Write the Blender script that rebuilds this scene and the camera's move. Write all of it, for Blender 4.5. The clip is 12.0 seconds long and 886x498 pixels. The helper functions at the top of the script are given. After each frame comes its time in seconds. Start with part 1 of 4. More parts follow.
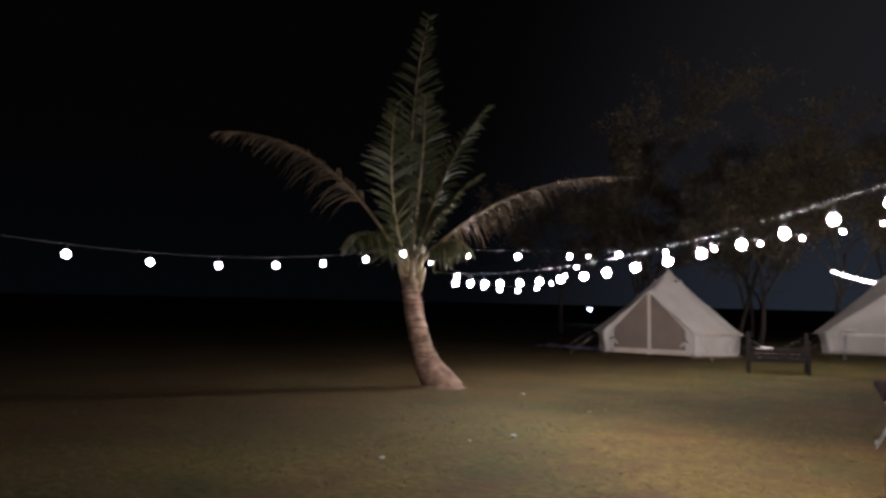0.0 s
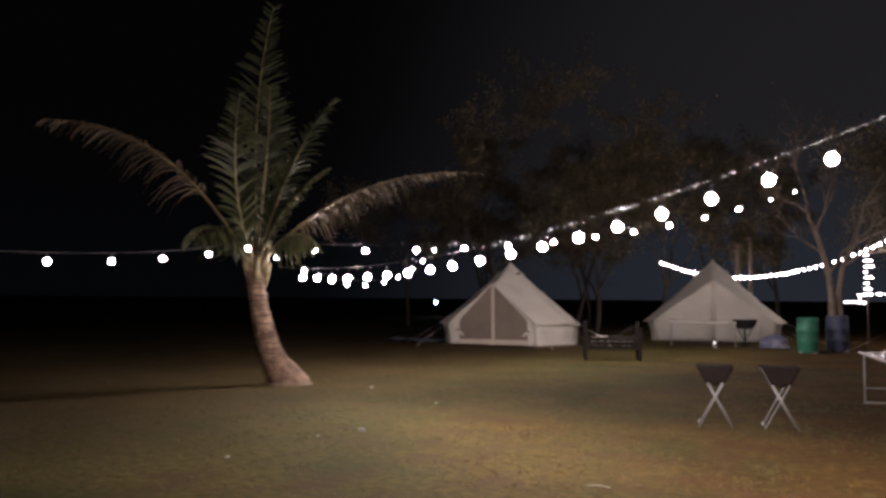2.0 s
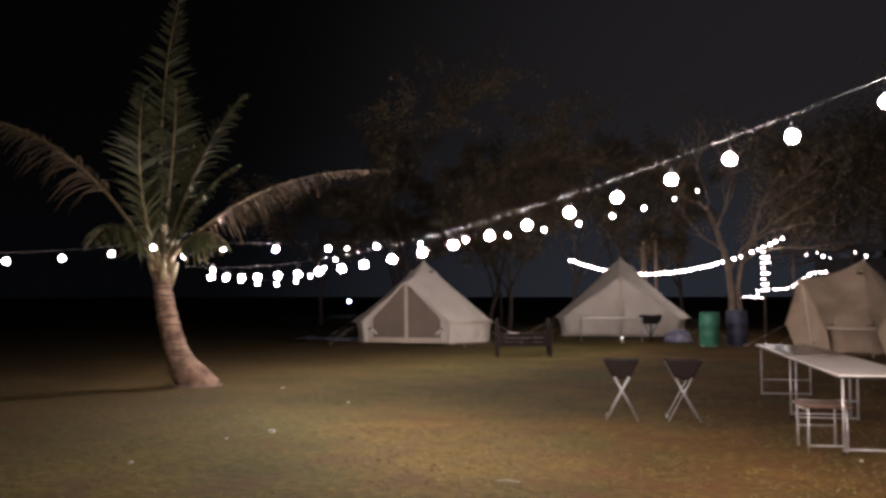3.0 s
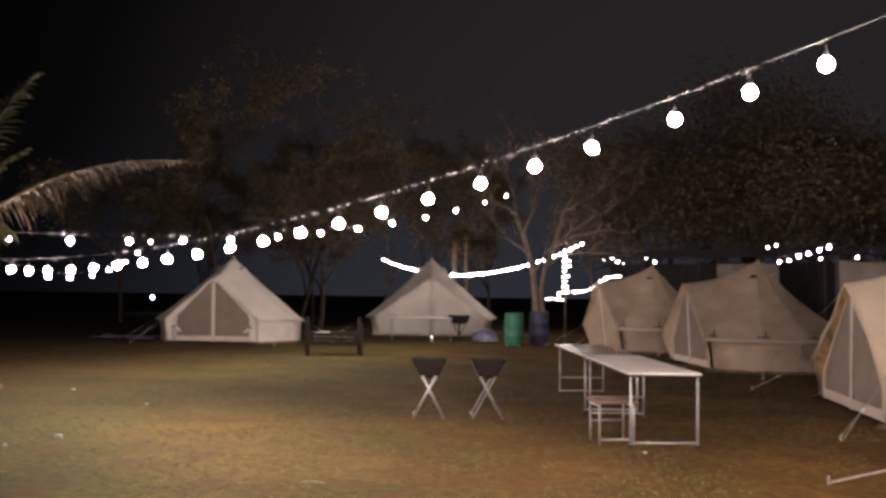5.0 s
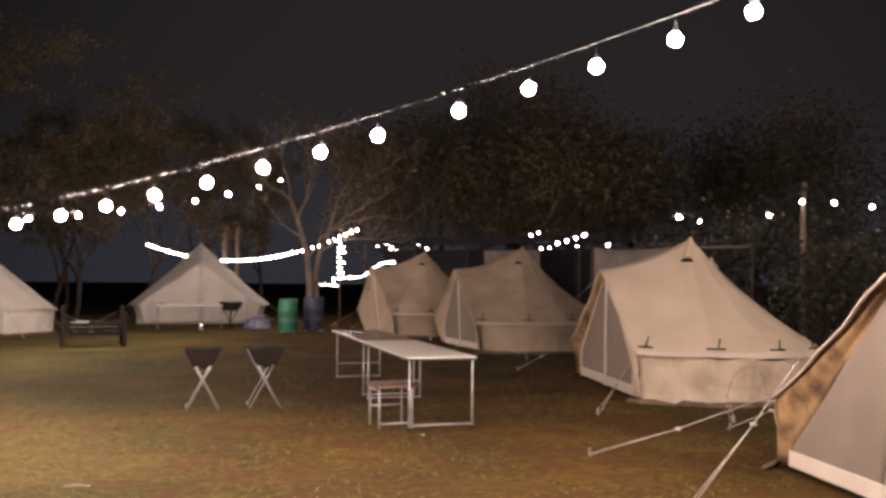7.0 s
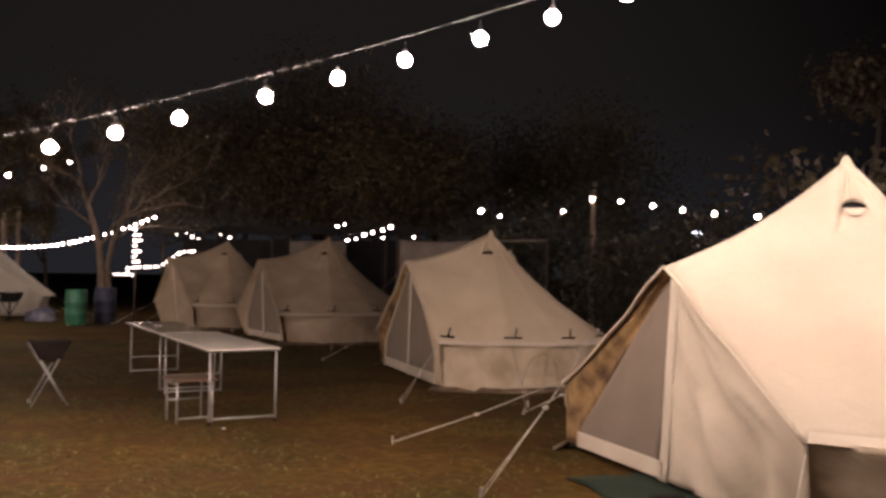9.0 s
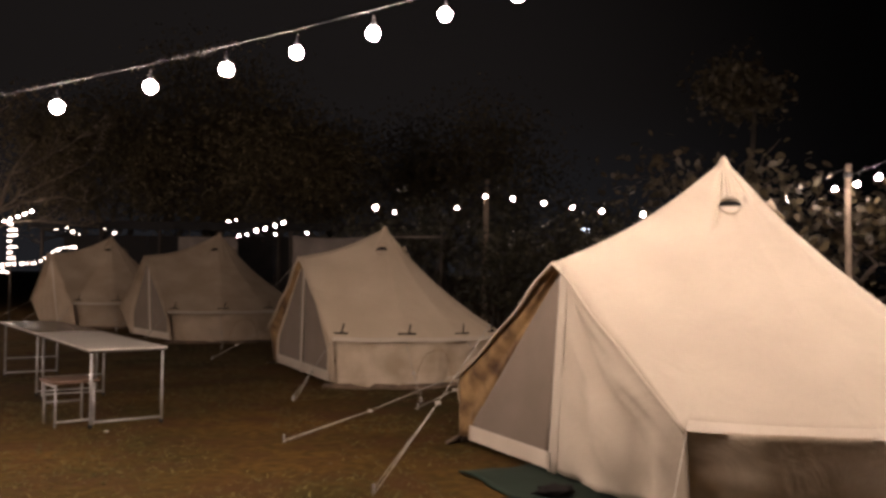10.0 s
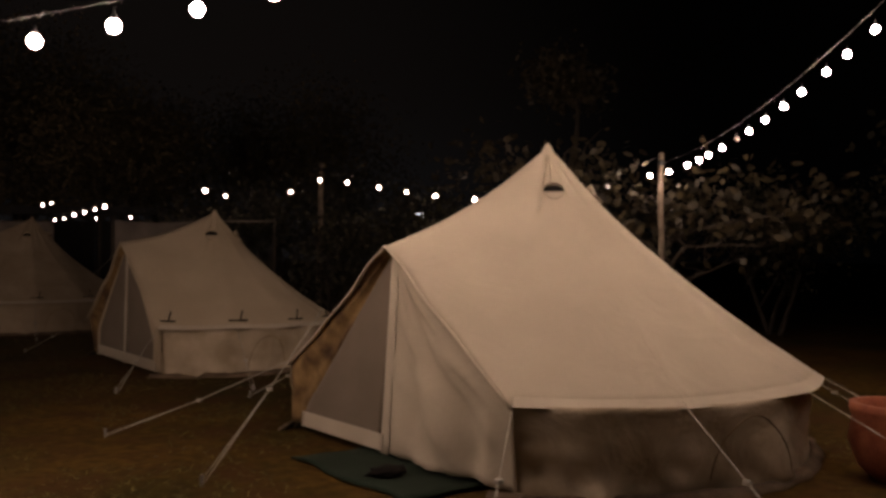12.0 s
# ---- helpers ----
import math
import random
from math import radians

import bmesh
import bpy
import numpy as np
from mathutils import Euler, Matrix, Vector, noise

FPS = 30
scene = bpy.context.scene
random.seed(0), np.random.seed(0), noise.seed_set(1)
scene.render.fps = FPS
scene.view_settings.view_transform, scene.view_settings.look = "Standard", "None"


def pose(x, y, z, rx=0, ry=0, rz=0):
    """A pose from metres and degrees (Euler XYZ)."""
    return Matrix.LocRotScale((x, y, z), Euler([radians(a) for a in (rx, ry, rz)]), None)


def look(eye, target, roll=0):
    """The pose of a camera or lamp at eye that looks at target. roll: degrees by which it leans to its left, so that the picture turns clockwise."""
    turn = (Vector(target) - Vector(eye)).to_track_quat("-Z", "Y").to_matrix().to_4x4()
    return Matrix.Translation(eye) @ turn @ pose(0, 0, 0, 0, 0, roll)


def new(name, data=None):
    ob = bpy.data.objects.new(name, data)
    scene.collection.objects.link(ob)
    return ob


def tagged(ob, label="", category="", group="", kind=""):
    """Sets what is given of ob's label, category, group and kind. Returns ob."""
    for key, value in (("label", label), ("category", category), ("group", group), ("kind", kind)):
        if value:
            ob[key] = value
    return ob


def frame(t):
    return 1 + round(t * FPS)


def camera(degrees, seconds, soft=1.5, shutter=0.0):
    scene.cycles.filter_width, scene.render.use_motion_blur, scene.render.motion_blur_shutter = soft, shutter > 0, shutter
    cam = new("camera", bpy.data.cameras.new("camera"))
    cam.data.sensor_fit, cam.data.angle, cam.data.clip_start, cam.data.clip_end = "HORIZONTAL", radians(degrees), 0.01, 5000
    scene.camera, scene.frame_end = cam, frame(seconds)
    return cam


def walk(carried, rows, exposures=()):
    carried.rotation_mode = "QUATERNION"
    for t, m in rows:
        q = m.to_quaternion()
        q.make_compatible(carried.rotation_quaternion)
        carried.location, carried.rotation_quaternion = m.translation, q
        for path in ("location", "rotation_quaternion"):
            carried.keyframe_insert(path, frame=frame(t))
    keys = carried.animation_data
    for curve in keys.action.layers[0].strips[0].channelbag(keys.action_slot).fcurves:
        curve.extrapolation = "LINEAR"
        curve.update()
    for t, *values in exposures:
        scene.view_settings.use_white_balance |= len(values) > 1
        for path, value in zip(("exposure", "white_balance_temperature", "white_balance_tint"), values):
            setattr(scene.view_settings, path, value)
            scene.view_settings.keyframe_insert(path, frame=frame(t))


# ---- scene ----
cam = camera(54.5, 12.0, soft=3.1, shutter=0.3)
PATH = [
    (0, (0.526, -2.252, 1.658), (-0.6611, -0.6471, 1.7764), 1.24),
    (0.5, (0.535, -2.271, 1.653), (-0.5748, -0.6112, 1.7732), 1.04),
    (1, (0.539, -2.285, 1.656), (-0.4907, -0.5756, 1.7811), 0.93),
    (1.5, (0.534, -2.285, 1.657), (-0.4202, -0.5315, 1.7763), 0.59),
    (2, (0.534, -2.280, 1.653), (-0.3505, -0.4899, 1.7631), 0.37),
    (2.5, (0.538, -2.278, 1.652), (-0.2745, -0.4531, 1.7547), 0.29),
    (3, (0.552, -2.258, 1.653), (-0.1490, -0.3879, 1.7594), -0.12),
    (5, (0.570, -2.208, 1.655), (0.2846, -0.2309, 1.7610), 0.75),
    (5.5, (0.556, -2.161, 1.656), (0.3923, -0.1696, 1.7478), 1.12),
    (6, (0.535, -2.150, 1.665), (0.5417, -0.1522, 1.7469), 0.76),
    (6.5, (0.482, -2.143, 1.669), (0.6349, -0.1497, 1.7379), 0.37),
    (7, (0.462, -2.157, 1.670), (0.7028, -0.1733, 1.7475), 0.46),
    (9, (0.457, -2.169, 1.659), (1.1338, -0.2878, 1.7217), 0.84),
    (9.5, (0.462, -2.170, 1.660), (1.2551, -0.3348, 1.7189), 0.72),
    (10, (0.475, -2.171, 1.656), (1.3757, -0.3857, 1.7135), 0.70),
    (10.5, (0.482, -2.178, 1.659), (1.4639, -0.4365, 1.7205), 0.76),
    (11, (0.492, -2.185, 1.655), (1.5540, -0.4906, 1.7068), 0.74),
    (11.5, (0.491, -2.199, 1.652), (1.6475, -0.5678, 1.6894), 0.43),
    (12, (0.502, -2.196, 1.651), (1.7230, -0.6127, 1.6754), 0.20),
]
EXPOSURES = [(0, 0.5, 5250, 8), (2.5, 0.55, 5650, 11), (5.5, 1.0, 6000, 13), (6.5, 1.1, 6150, 14), (7.0, 1.05, 6200, 14), (9.0, 0.2, 6500, 14), (9.5, 0.12, 6520, 12.5), (10.5, -0.52, 6700, 12), (12, -1.5, 7400, 15)]
walk(cam, [(t, look(eye, target, roll)) for t, eye, target, roll in PATH], EXPOSURES)

# ---- light ----
world = bpy.data.worlds.new("night")
scene.world = world
world.use_nodes = True
bg = world.node_tree.nodes["Background"]
# night sky with lens-glare haze painted in behind the tents, dark over the open field
wt = world.node_tree
coord, split = wt.nodes.new("ShaderNodeTexCoord"), wt.nodes.new("ShaderNodeSeparateXYZ")
fade, tint = wt.nodes.new("ShaderNodeMapRange"), wt.nodes.new("ShaderNodeMix")
fade.interpolation_type = "SMOOTHSTEP"
fade.inputs["From Min"].default_value, fade.inputs["From Max"].default_value = 0.0, 0.22
side, haze, level = wt.nodes.new("ShaderNodeVectorMath"), wt.nodes.new("ShaderNodeMapRange"), wt.nodes.new("ShaderNodeMath")
side.operation, side.inputs[1].default_value = "DOT_PRODUCT", (0.17, 0.985, 0.0)
haze.interpolation_type = "SMOOTHERSTEP"
haze.inputs["From Min"].default_value, haze.inputs["From Max"].default_value = 0.66, 1.01
haze.inputs["To Min"].default_value, haze.inputs["To Max"].default_value = 0.08, 1.0
level.operation = "MULTIPLY"
level.inputs[1].default_value = 0.005
tint.data_type = "RGBA"
tint.inputs[6].default_value, tint.inputs[7].default_value = (2.7, 2.75, 3.2, 1), (2.0, 1.68, 1.62, 1)
wt.links.new(coord.outputs["Generated"], split.inputs[0])
wt.links.new(coord.outputs["Generated"], side.inputs[0])
wt.links.new(side.outputs["Value"], haze.inputs["Value"])
wt.links.new(split.outputs["Z"], fade.inputs["Value"])
wt.links.new(fade.outputs["Result"], tint.inputs[0])
wt.links.new(tint.outputs[2], bg.inputs["Color"])
wt.links.new(haze.outputs["Result"], level.inputs[0])
wt.links.new(level.outputs["Value"], bg.inputs["Strength"])


# ---- materials ----
def material(name, base, rough=0.8, metal=0.0, spots=None, scale=4.0, fine=60.0, bump=0.3, depth=0.01, island=0.0, grain_span=(0.78, 1.15), wrinkle=0.0, spec=0.5):
    """Two scales of noise mix base with spots; fine relief by bump."""
    m = bpy.data.materials.new(name)
    m.use_nodes = True
    n, l = m.node_tree.nodes, m.node_tree.links
    b = n["Principled BSDF"]
    b.inputs["Roughness"].default_value = rough
    b.inputs["Metallic"].default_value = metal
    b.inputs["Specular IOR Level"].default_value = spec
    co = n.new("ShaderNodeTexCoord")
    big, small = n.new("ShaderNodeTexNoise"), n.new("ShaderNodeTexNoise")
    big.inputs["Scale"].default_value, small.inputs["Scale"].default_value = scale, fine
    big.inputs["Detail"].default_value, small.inputs["Detail"].default_value = 5, 3
    for t in (big, small):
        l.new(co.outputs["Object"], t.inputs["Vector"])
    ramp = n.new("ShaderNodeValToRGB")
    ramp.color_ramp.elements[0].position, ramp.color_ramp.elements[1].position = 0.35, 0.68
    ramp.color_ramp.elements[0].color = (*(spots or [c * 0.6 for c in base]), 1)
    ramp.color_ramp.elements[1].color = (*base, 1)
    l.new(big.outputs["Fac"], ramp.inputs["Fac"])
    grain = n.new("ShaderNodeMapRange")
    grain.inputs["From Min"].default_value, grain.inputs["From Max"].default_value = 0.3, 0.7
    grain.inputs["To Min"].default_value, grain.inputs["To Max"].default_value = grain_span
    l.new(small.outputs["Fac"], grain.inputs["Value"])
    mul = n.new("ShaderNodeVectorMath")
    mul.operation = "SCALE"
    l.new(ramp.outputs["Color"], mul.inputs[0])
    l.new(grain.outputs["Result"], mul.inputs["Scale"])
    out = mul.outputs["Vector"]
    if island:
        geo = n.new("ShaderNodeNewGeometry")
        rng = n.new("ShaderNodeMapRange")
        rng.inputs["To Min"].default_value, rng.inputs["To Max"].default_value = 1 - island, 1 + island
        l.new(geo.outputs["Random Per Island"], rng.inputs["Value"])
        mul2 = n.new("ShaderNodeVectorMath")
        mul2.operation = "SCALE"
        l.new(out, mul2.inputs[0])
        l.new(rng.outputs["Result"], mul2.inputs["Scale"])
        out = mul2.outputs["Vector"]
    l.new(out, b.inputs["Base Color"])
    bp = n.new("ShaderNodeBump")
    bp.inputs["Strength"].default_value, bp.inputs["Distance"].default_value = bump, depth
    l.new(small.outputs["Fac"], bp.inputs["Height"])
    if wrinkle:
        w = n.new("ShaderNodeTexNoise")
        w.inputs["Scale"].default_value, w.inputs["Detail"].default_value, w.inputs["Distortion"].default_value = 2.2, 3, 0.8
        l.new(co.outputs["Object"], w.inputs["Vector"])
        bw = n.new("ShaderNodeBump")
        bw.inputs["Strength"].default_value, bw.inputs["Distance"].default_value = wrinkle, 0.06
        l.new(w.outputs["Fac"], bw.inputs["Height"])
        l.new(bw.outputs["Normal"], bp.inputs["Normal"])
    l.new(bp.outputs["Normal"], b.inputs["Normal"])
    return m


def glow(name, colour, strength):
    m = bpy.data.materials.new(name)
    m.use_nodes = True
    b = m.node_tree.nodes["Principled BSDF"]
    b.inputs["Base Color"].default_value = (0.9, 0.9, 0.88, 1)
    b.inputs["Emission Color"].default_value = (*colour, 1)
    b.inputs["Emission Strength"].default_value = strength
    return m


WARM = (1.0, 0.79, 0.68)
CANVAS = material("canvas", (0.62, 0.535, 0.42), 0.9, spots=(0.55, 0.47, 0.37), scale=1.3, fine=140, bump=0.06, depth=0.003, grain_span=(0.95, 1.04), wrinkle=0.35, spec=0.2)
CANVAS_OLD = material("old_canvas", (0.52, 0.415, 0.305), 0.92, spots=(0.41, 0.315, 0.22), scale=1.6, fine=140, bump=0.06, depth=0.003, grain_span=(0.95, 1.04), wrinkle=0.55, spec=0.2)
CANVAS_PALE = material("pale_canvas", (0.68, 0.63, 0.55), 0.9, spots=(0.6, 0.55, 0.47), scale=1.2, fine=140, bump=0.06, depth=0.003, grain_span=(0.95, 1.04), wrinkle=0.35, spec=0.2)
CANVAS_TAN = material("tan_canvas", (0.61, 0.5, 0.37), 0.9, spots=(0.53, 0.425, 0.305), scale=1.3, fine=140, bump=0.06, depth=0.003, grain_span=(0.95, 1.04), wrinkle=0.45, spec=0.2)
CANVAS_WALL = material("dirty_wall_canvas", (0.6, 0.5, 0.38), 0.92, spots=(0.43, 0.34, 0.235), scale=2.6, fine=120, bump=0.08, depth=0.003, grain_span=(0.92, 1.05), wrinkle=0.8, spec=0.2)
TRIM = material("canvas_trim", (0.64, 0.56, 0.455), 0.9, spots=(0.57, 0.49, 0.39), scale=2, fine=120, bump=0.05, depth=0.002, grain_span=(0.95, 1.04), wrinkle=0.3, spec=0.2)
MESH = material("insect_mesh", (0.245, 0.193, 0.15), 0.9, spots=(0.21, 0.165, 0.125), scale=2, fine=300, bump=0.1, depth=0.002)
# golden-brown stain; the deep spots also paint the shadowed gap beside the mesh
STAINED = material("stained_shaded_flap", (0.42, 0.26, 0.11), 0.85, spots=(0.08, 0.04, 0.018), scale=3.2, fine=70, bump=0.3)
SKIRT = material("muddy_skirt", (0.22, 0.15, 0.1), 0.9, spots=(0.1, 0.07, 0.045), scale=4, fine=50)
ROPE = material("rope", (0.6, 0.55, 0.47), 0.8, scale=20, fine=300, depth=0.002)
DARK = material("dark_cloth", (0.022, 0.018, 0.017), 0.95, scale=9, fine=150, depth=0.002, spec=0.1)
CABLE = material("black_cable", (0.025, 0.025, 0.027), 0.75, bump=0.0, scale=9, fine=120, depth=0.001)
STEEL = material("painted_steel", (0.55, 0.54, 0.52), 0.42, metal=0.5, spots=(0.36, 0.34, 0.32), scale=7, fine=90, bump=0.08, depth=0.002)
# tabletop tan that puts the tent's darker reflection into the colour
REFLECTION_TOP = material("reflection_tan_laminate", (0.3, 0.235, 0.175), 0.22, spots=(0.24, 0.18, 0.13), scale=2.5, fine=50, bump=0.05, depth=0.001)
SEATCLOTH = material("brown_cloth", (0.017, 0.012, 0.01), 0.95, spots=(0.02, 0.014, 0.012), scale=9, fine=150, depth=0.002, spec=0.1)
WHITE_TOP = material("white_laminate", (0.66, 0.61, 0.54), 0.3, spots=(0.55, 0.5, 0.43), scale=3, fine=50, bump=0.05, depth=0.001)
WOOD = material("brown_wood", (0.12, 0.07, 0.045), 0.6, spots=(0.1, 0.055, 0.03), scale=6, fine=70)
CARTWOOD = material("blackish_wood", (0.03, 0.022, 0.018), 0.85, spots=(0.016, 0.012, 0.01), scale=6, fine=60, spec=0.2)
DARKWOOD = material("dark_wood", (0.05, 0.034, 0.024), 0.7, spots=(0.025, 0.018, 0.014), scale=6, fine=60)
GREEN = material("green_plastic", (0.05, 0.22, 0.13), 0.45, spots=(0.035, 0.15, 0.09), scale=5, fine=40, bump=0.05)
BLUE = material("blue_plastic", (0.06, 0.07, 0.12), 0.45, spots=(0.035, 0.04, 0.07), scale=6, fine=40, bump=0.05)
TARP = material("tarpaulin", (0.3, 0.29, 0.34), 0.4, spots=(0.09, 0.1, 0.2), scale=4, fine=30, bump=0.5, depth=0.02)
TERRACOTTA = material("terracotta", (0.42, 0.13, 0.06), 0.8, spots=(0.3, 0.08, 0.04), scale=6, fine=60)
MAT = material("green_mat", (0.007, 0.02, 0.0095), 0.95, spots=(0.006, 0.018, 0.008), scale=7, fine=200, depth=0.006)
BARK = material("palm_bark", (0.29, 0.185, 0.12), 0.9, spots=(0.11, 0.065, 0.04), scale=5, fine=26, bump=0.8, depth=0.03)
TREEBARK = material("tree_bark", (0.29, 0.225, 0.17), 0.9, spots=(0.17, 0.13, 0.095), scale=3, fine=30, bump=0.8, depth=0.03)
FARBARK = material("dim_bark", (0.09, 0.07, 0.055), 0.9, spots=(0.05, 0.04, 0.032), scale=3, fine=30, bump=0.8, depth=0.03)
LEAF = material("palm_leaf", (0.052, 0.054, 0.014), 0.65, spots=(0.028, 0.032, 0.008), scale=2, fine=40, bump=0.1, island=0.35)
LEAF_DRY = material("dry_palm_leaf", (0.12, 0.085, 0.045), 0.7, spots=(0.075, 0.05, 0.027), scale=2, fine=40, bump=0.1, island=0.35)
STALK = material("frond_stalk", (0.28, 0.22, 0.11), 0.55, spots=(0.13, 0.1, 0.05), scale=5, fine=60, bump=0.1)
FOLIAGE = material("foliage", (0.05, 0.042, 0.019), 0.6, spots=(0.025, 0.023, 0.01), scale=1.5, fine=20, bump=0.1, island=0.5)
FOLIAGE_BROAD = material("broad_leaf", (0.062, 0.047, 0.024), 0.6, spots=(0.036, 0.028, 0.014), scale=1.5, fine=20, bump=0.1, island=0.5)
FOLIAGE_DRY = material("dry_foliage", (0.15, 0.115, 0.058), 0.8, spots=(0.1, 0.075, 0.038), scale=1, fine=20, bump=0.1, island=0.5)
SHED = material("shed_panel", (0.02, 0.018, 0.018), 0.9, spots=(0.012, 0.011, 0.011), scale=2, fine=30)
SHEET = material("hung_sheet", (0.26, 0.22, 0.19), 0.9, spots=(0.18, 0.15, 0.13), scale=2, fine=60)
LITTER = material("pale_litter", (0.7, 0.68, 0.6), 0.7, scale=8, fine=60)
STRING_CABLE = material("grey_cable", (0.055, 0.053, 0.052), 0.7, scale=9, fine=120, bump=0.0)
BULB = glow("lit_bulb", WARM, 550.0)
BULB_DIM = glow("lit_dim_bulb", WARM, 18.0)
BULB_WEAK = glow("lit_weak_bulb", WARM, 170.0)
BULB_POLE = glow("lit_small_festoon_bulb", WARM, 800.0)
BULB_GARLAND = glow("lit_garland_bulb", WARM, 80.0)
BULB_BRIGHT = glow("lit_bright_bulb", WARM, 1030.0)
BULB_FAR = glow("lit_small_bulb", WARM, 85.0)
BULB_TINY = glow("lit_fairy_bulb", WARM, 12.0)
LED = glow("cool_lamp", (0.75, 0.85, 1.0), 14.0)


# ---- helpers for building ----
def part(name, bm, mat, parent=None, label="", smooth=False):
    me = bpy.data.meshes.new(name)
    if isinstance(bm, tuple):
        me.from_pydata(bm[0], [], bm[1])
    else:
        bm.to_mesh(me)
        bm.free()
    if smooth:
        me.polygons.foreach_set("use_smooth", [True] * len(me.polygons))
    me.materials.append(mat)
    ob = new(name, me)
    if parent:
        ob.parent = parent
    if label:
        tagged(ob, label)
    return ob


def thing(name, label, category, m=None, group="", kind=""):
    ob = new(name)
    if m is not None:
        ob.matrix_basis = m
    return tagged(ob, label, category, group, kind)


def box(bm, size, at=(0, 0, 0), turn=None, bevel=0.0):
    m = Matrix.Translation(at) @ (turn or Matrix()) @ Matrix.Diagonal((*size, 1))
    g = bmesh.ops.create_cube(bm, size=1, matrix=m)
    if bevel:
        es = list({e for v in g["verts"] for e in v.link_edges})
        bmesh.ops.bevel(bm, geom=es, offset=bevel, segments=2, affect="EDGES", profile=0.6)
    return bm


def tube(bm, points, radii, sides=8, cap=True):
    """A round bar along points; radii one number or one a point."""
    pts = [Vector(p) for p in points]
    if not hasattr(radii, "__len__"):
        radii = [radii] * len(pts)
    rings = []
    side = None
    for i, p in enumerate(pts):
        d = (pts[min(i + 1, len(pts) - 1)] - pts[max(i - 1, 0)]).normalized()
        if side is None:
            side = d.orthogonal().normalized()
        side = (side - d * side.dot(d)).normalized()
        up = d.cross(side)
        rings.append([bm.verts.new(p + (side * math.cos(a) + up * math.sin(a)) * radii[i])
                      for a in (2 * math.pi * k / sides for k in range(sides))])
    for a, b in zip(rings, rings[1:]):
        for k in range(sides):
            bm.faces.new((a[k], a[(k + 1) % sides], b[(k + 1) % sides], b[k]))
    if cap:
        bm.faces.new(rings[0][::-1])
        bm.faces.new(rings[-1])
    return bm


def bar(name, a, b, r, mat, parent, label="", sides=8):
    return part(name, tube(bmesh.new(), [a, b], r, sides), mat, parent, label, True)


def lathe(bm, profile, sides=20, at=(0, 0, 0)):
    rings = [[bm.verts.new((at[0] + r * math.cos(2 * math.pi * k / sides), at[1] + r * math.sin(2 * math.pi * k / sides), at[2] + z))
              for k in range(sides)] for r, z in profile]
    for a, b in zip(rings, rings[1:]):
        for k in range(sides):
            bm.faces.new((a[k], a[(k + 1) % sides], b[(k + 1) % sides], b[k]))
    bm.faces.new(rings[0][::-1])
    bm.faces.new(rings[-1])
    return bm


def grid(bm, f, nu, nv):
    """A sheet through the points f(u, v), u and v from 0 to 1."""
    vs = [[bm.verts.new(f(i / nu, j / nv)) for j in range(nv + 1)] for i in range(nu + 1)]
    for i in range(nu):
        for j in range(nv):
            bm.faces.new((vs[i][j], vs[i + 1][j], vs[i + 1][j + 1], vs[i][j + 1]))
    return bm


def thick(ob, t=0.008):
    s = ob.modifiers.new("thickness", "SOLIDIFY")
    s.thickness, s.offset = t, 0
    return ob


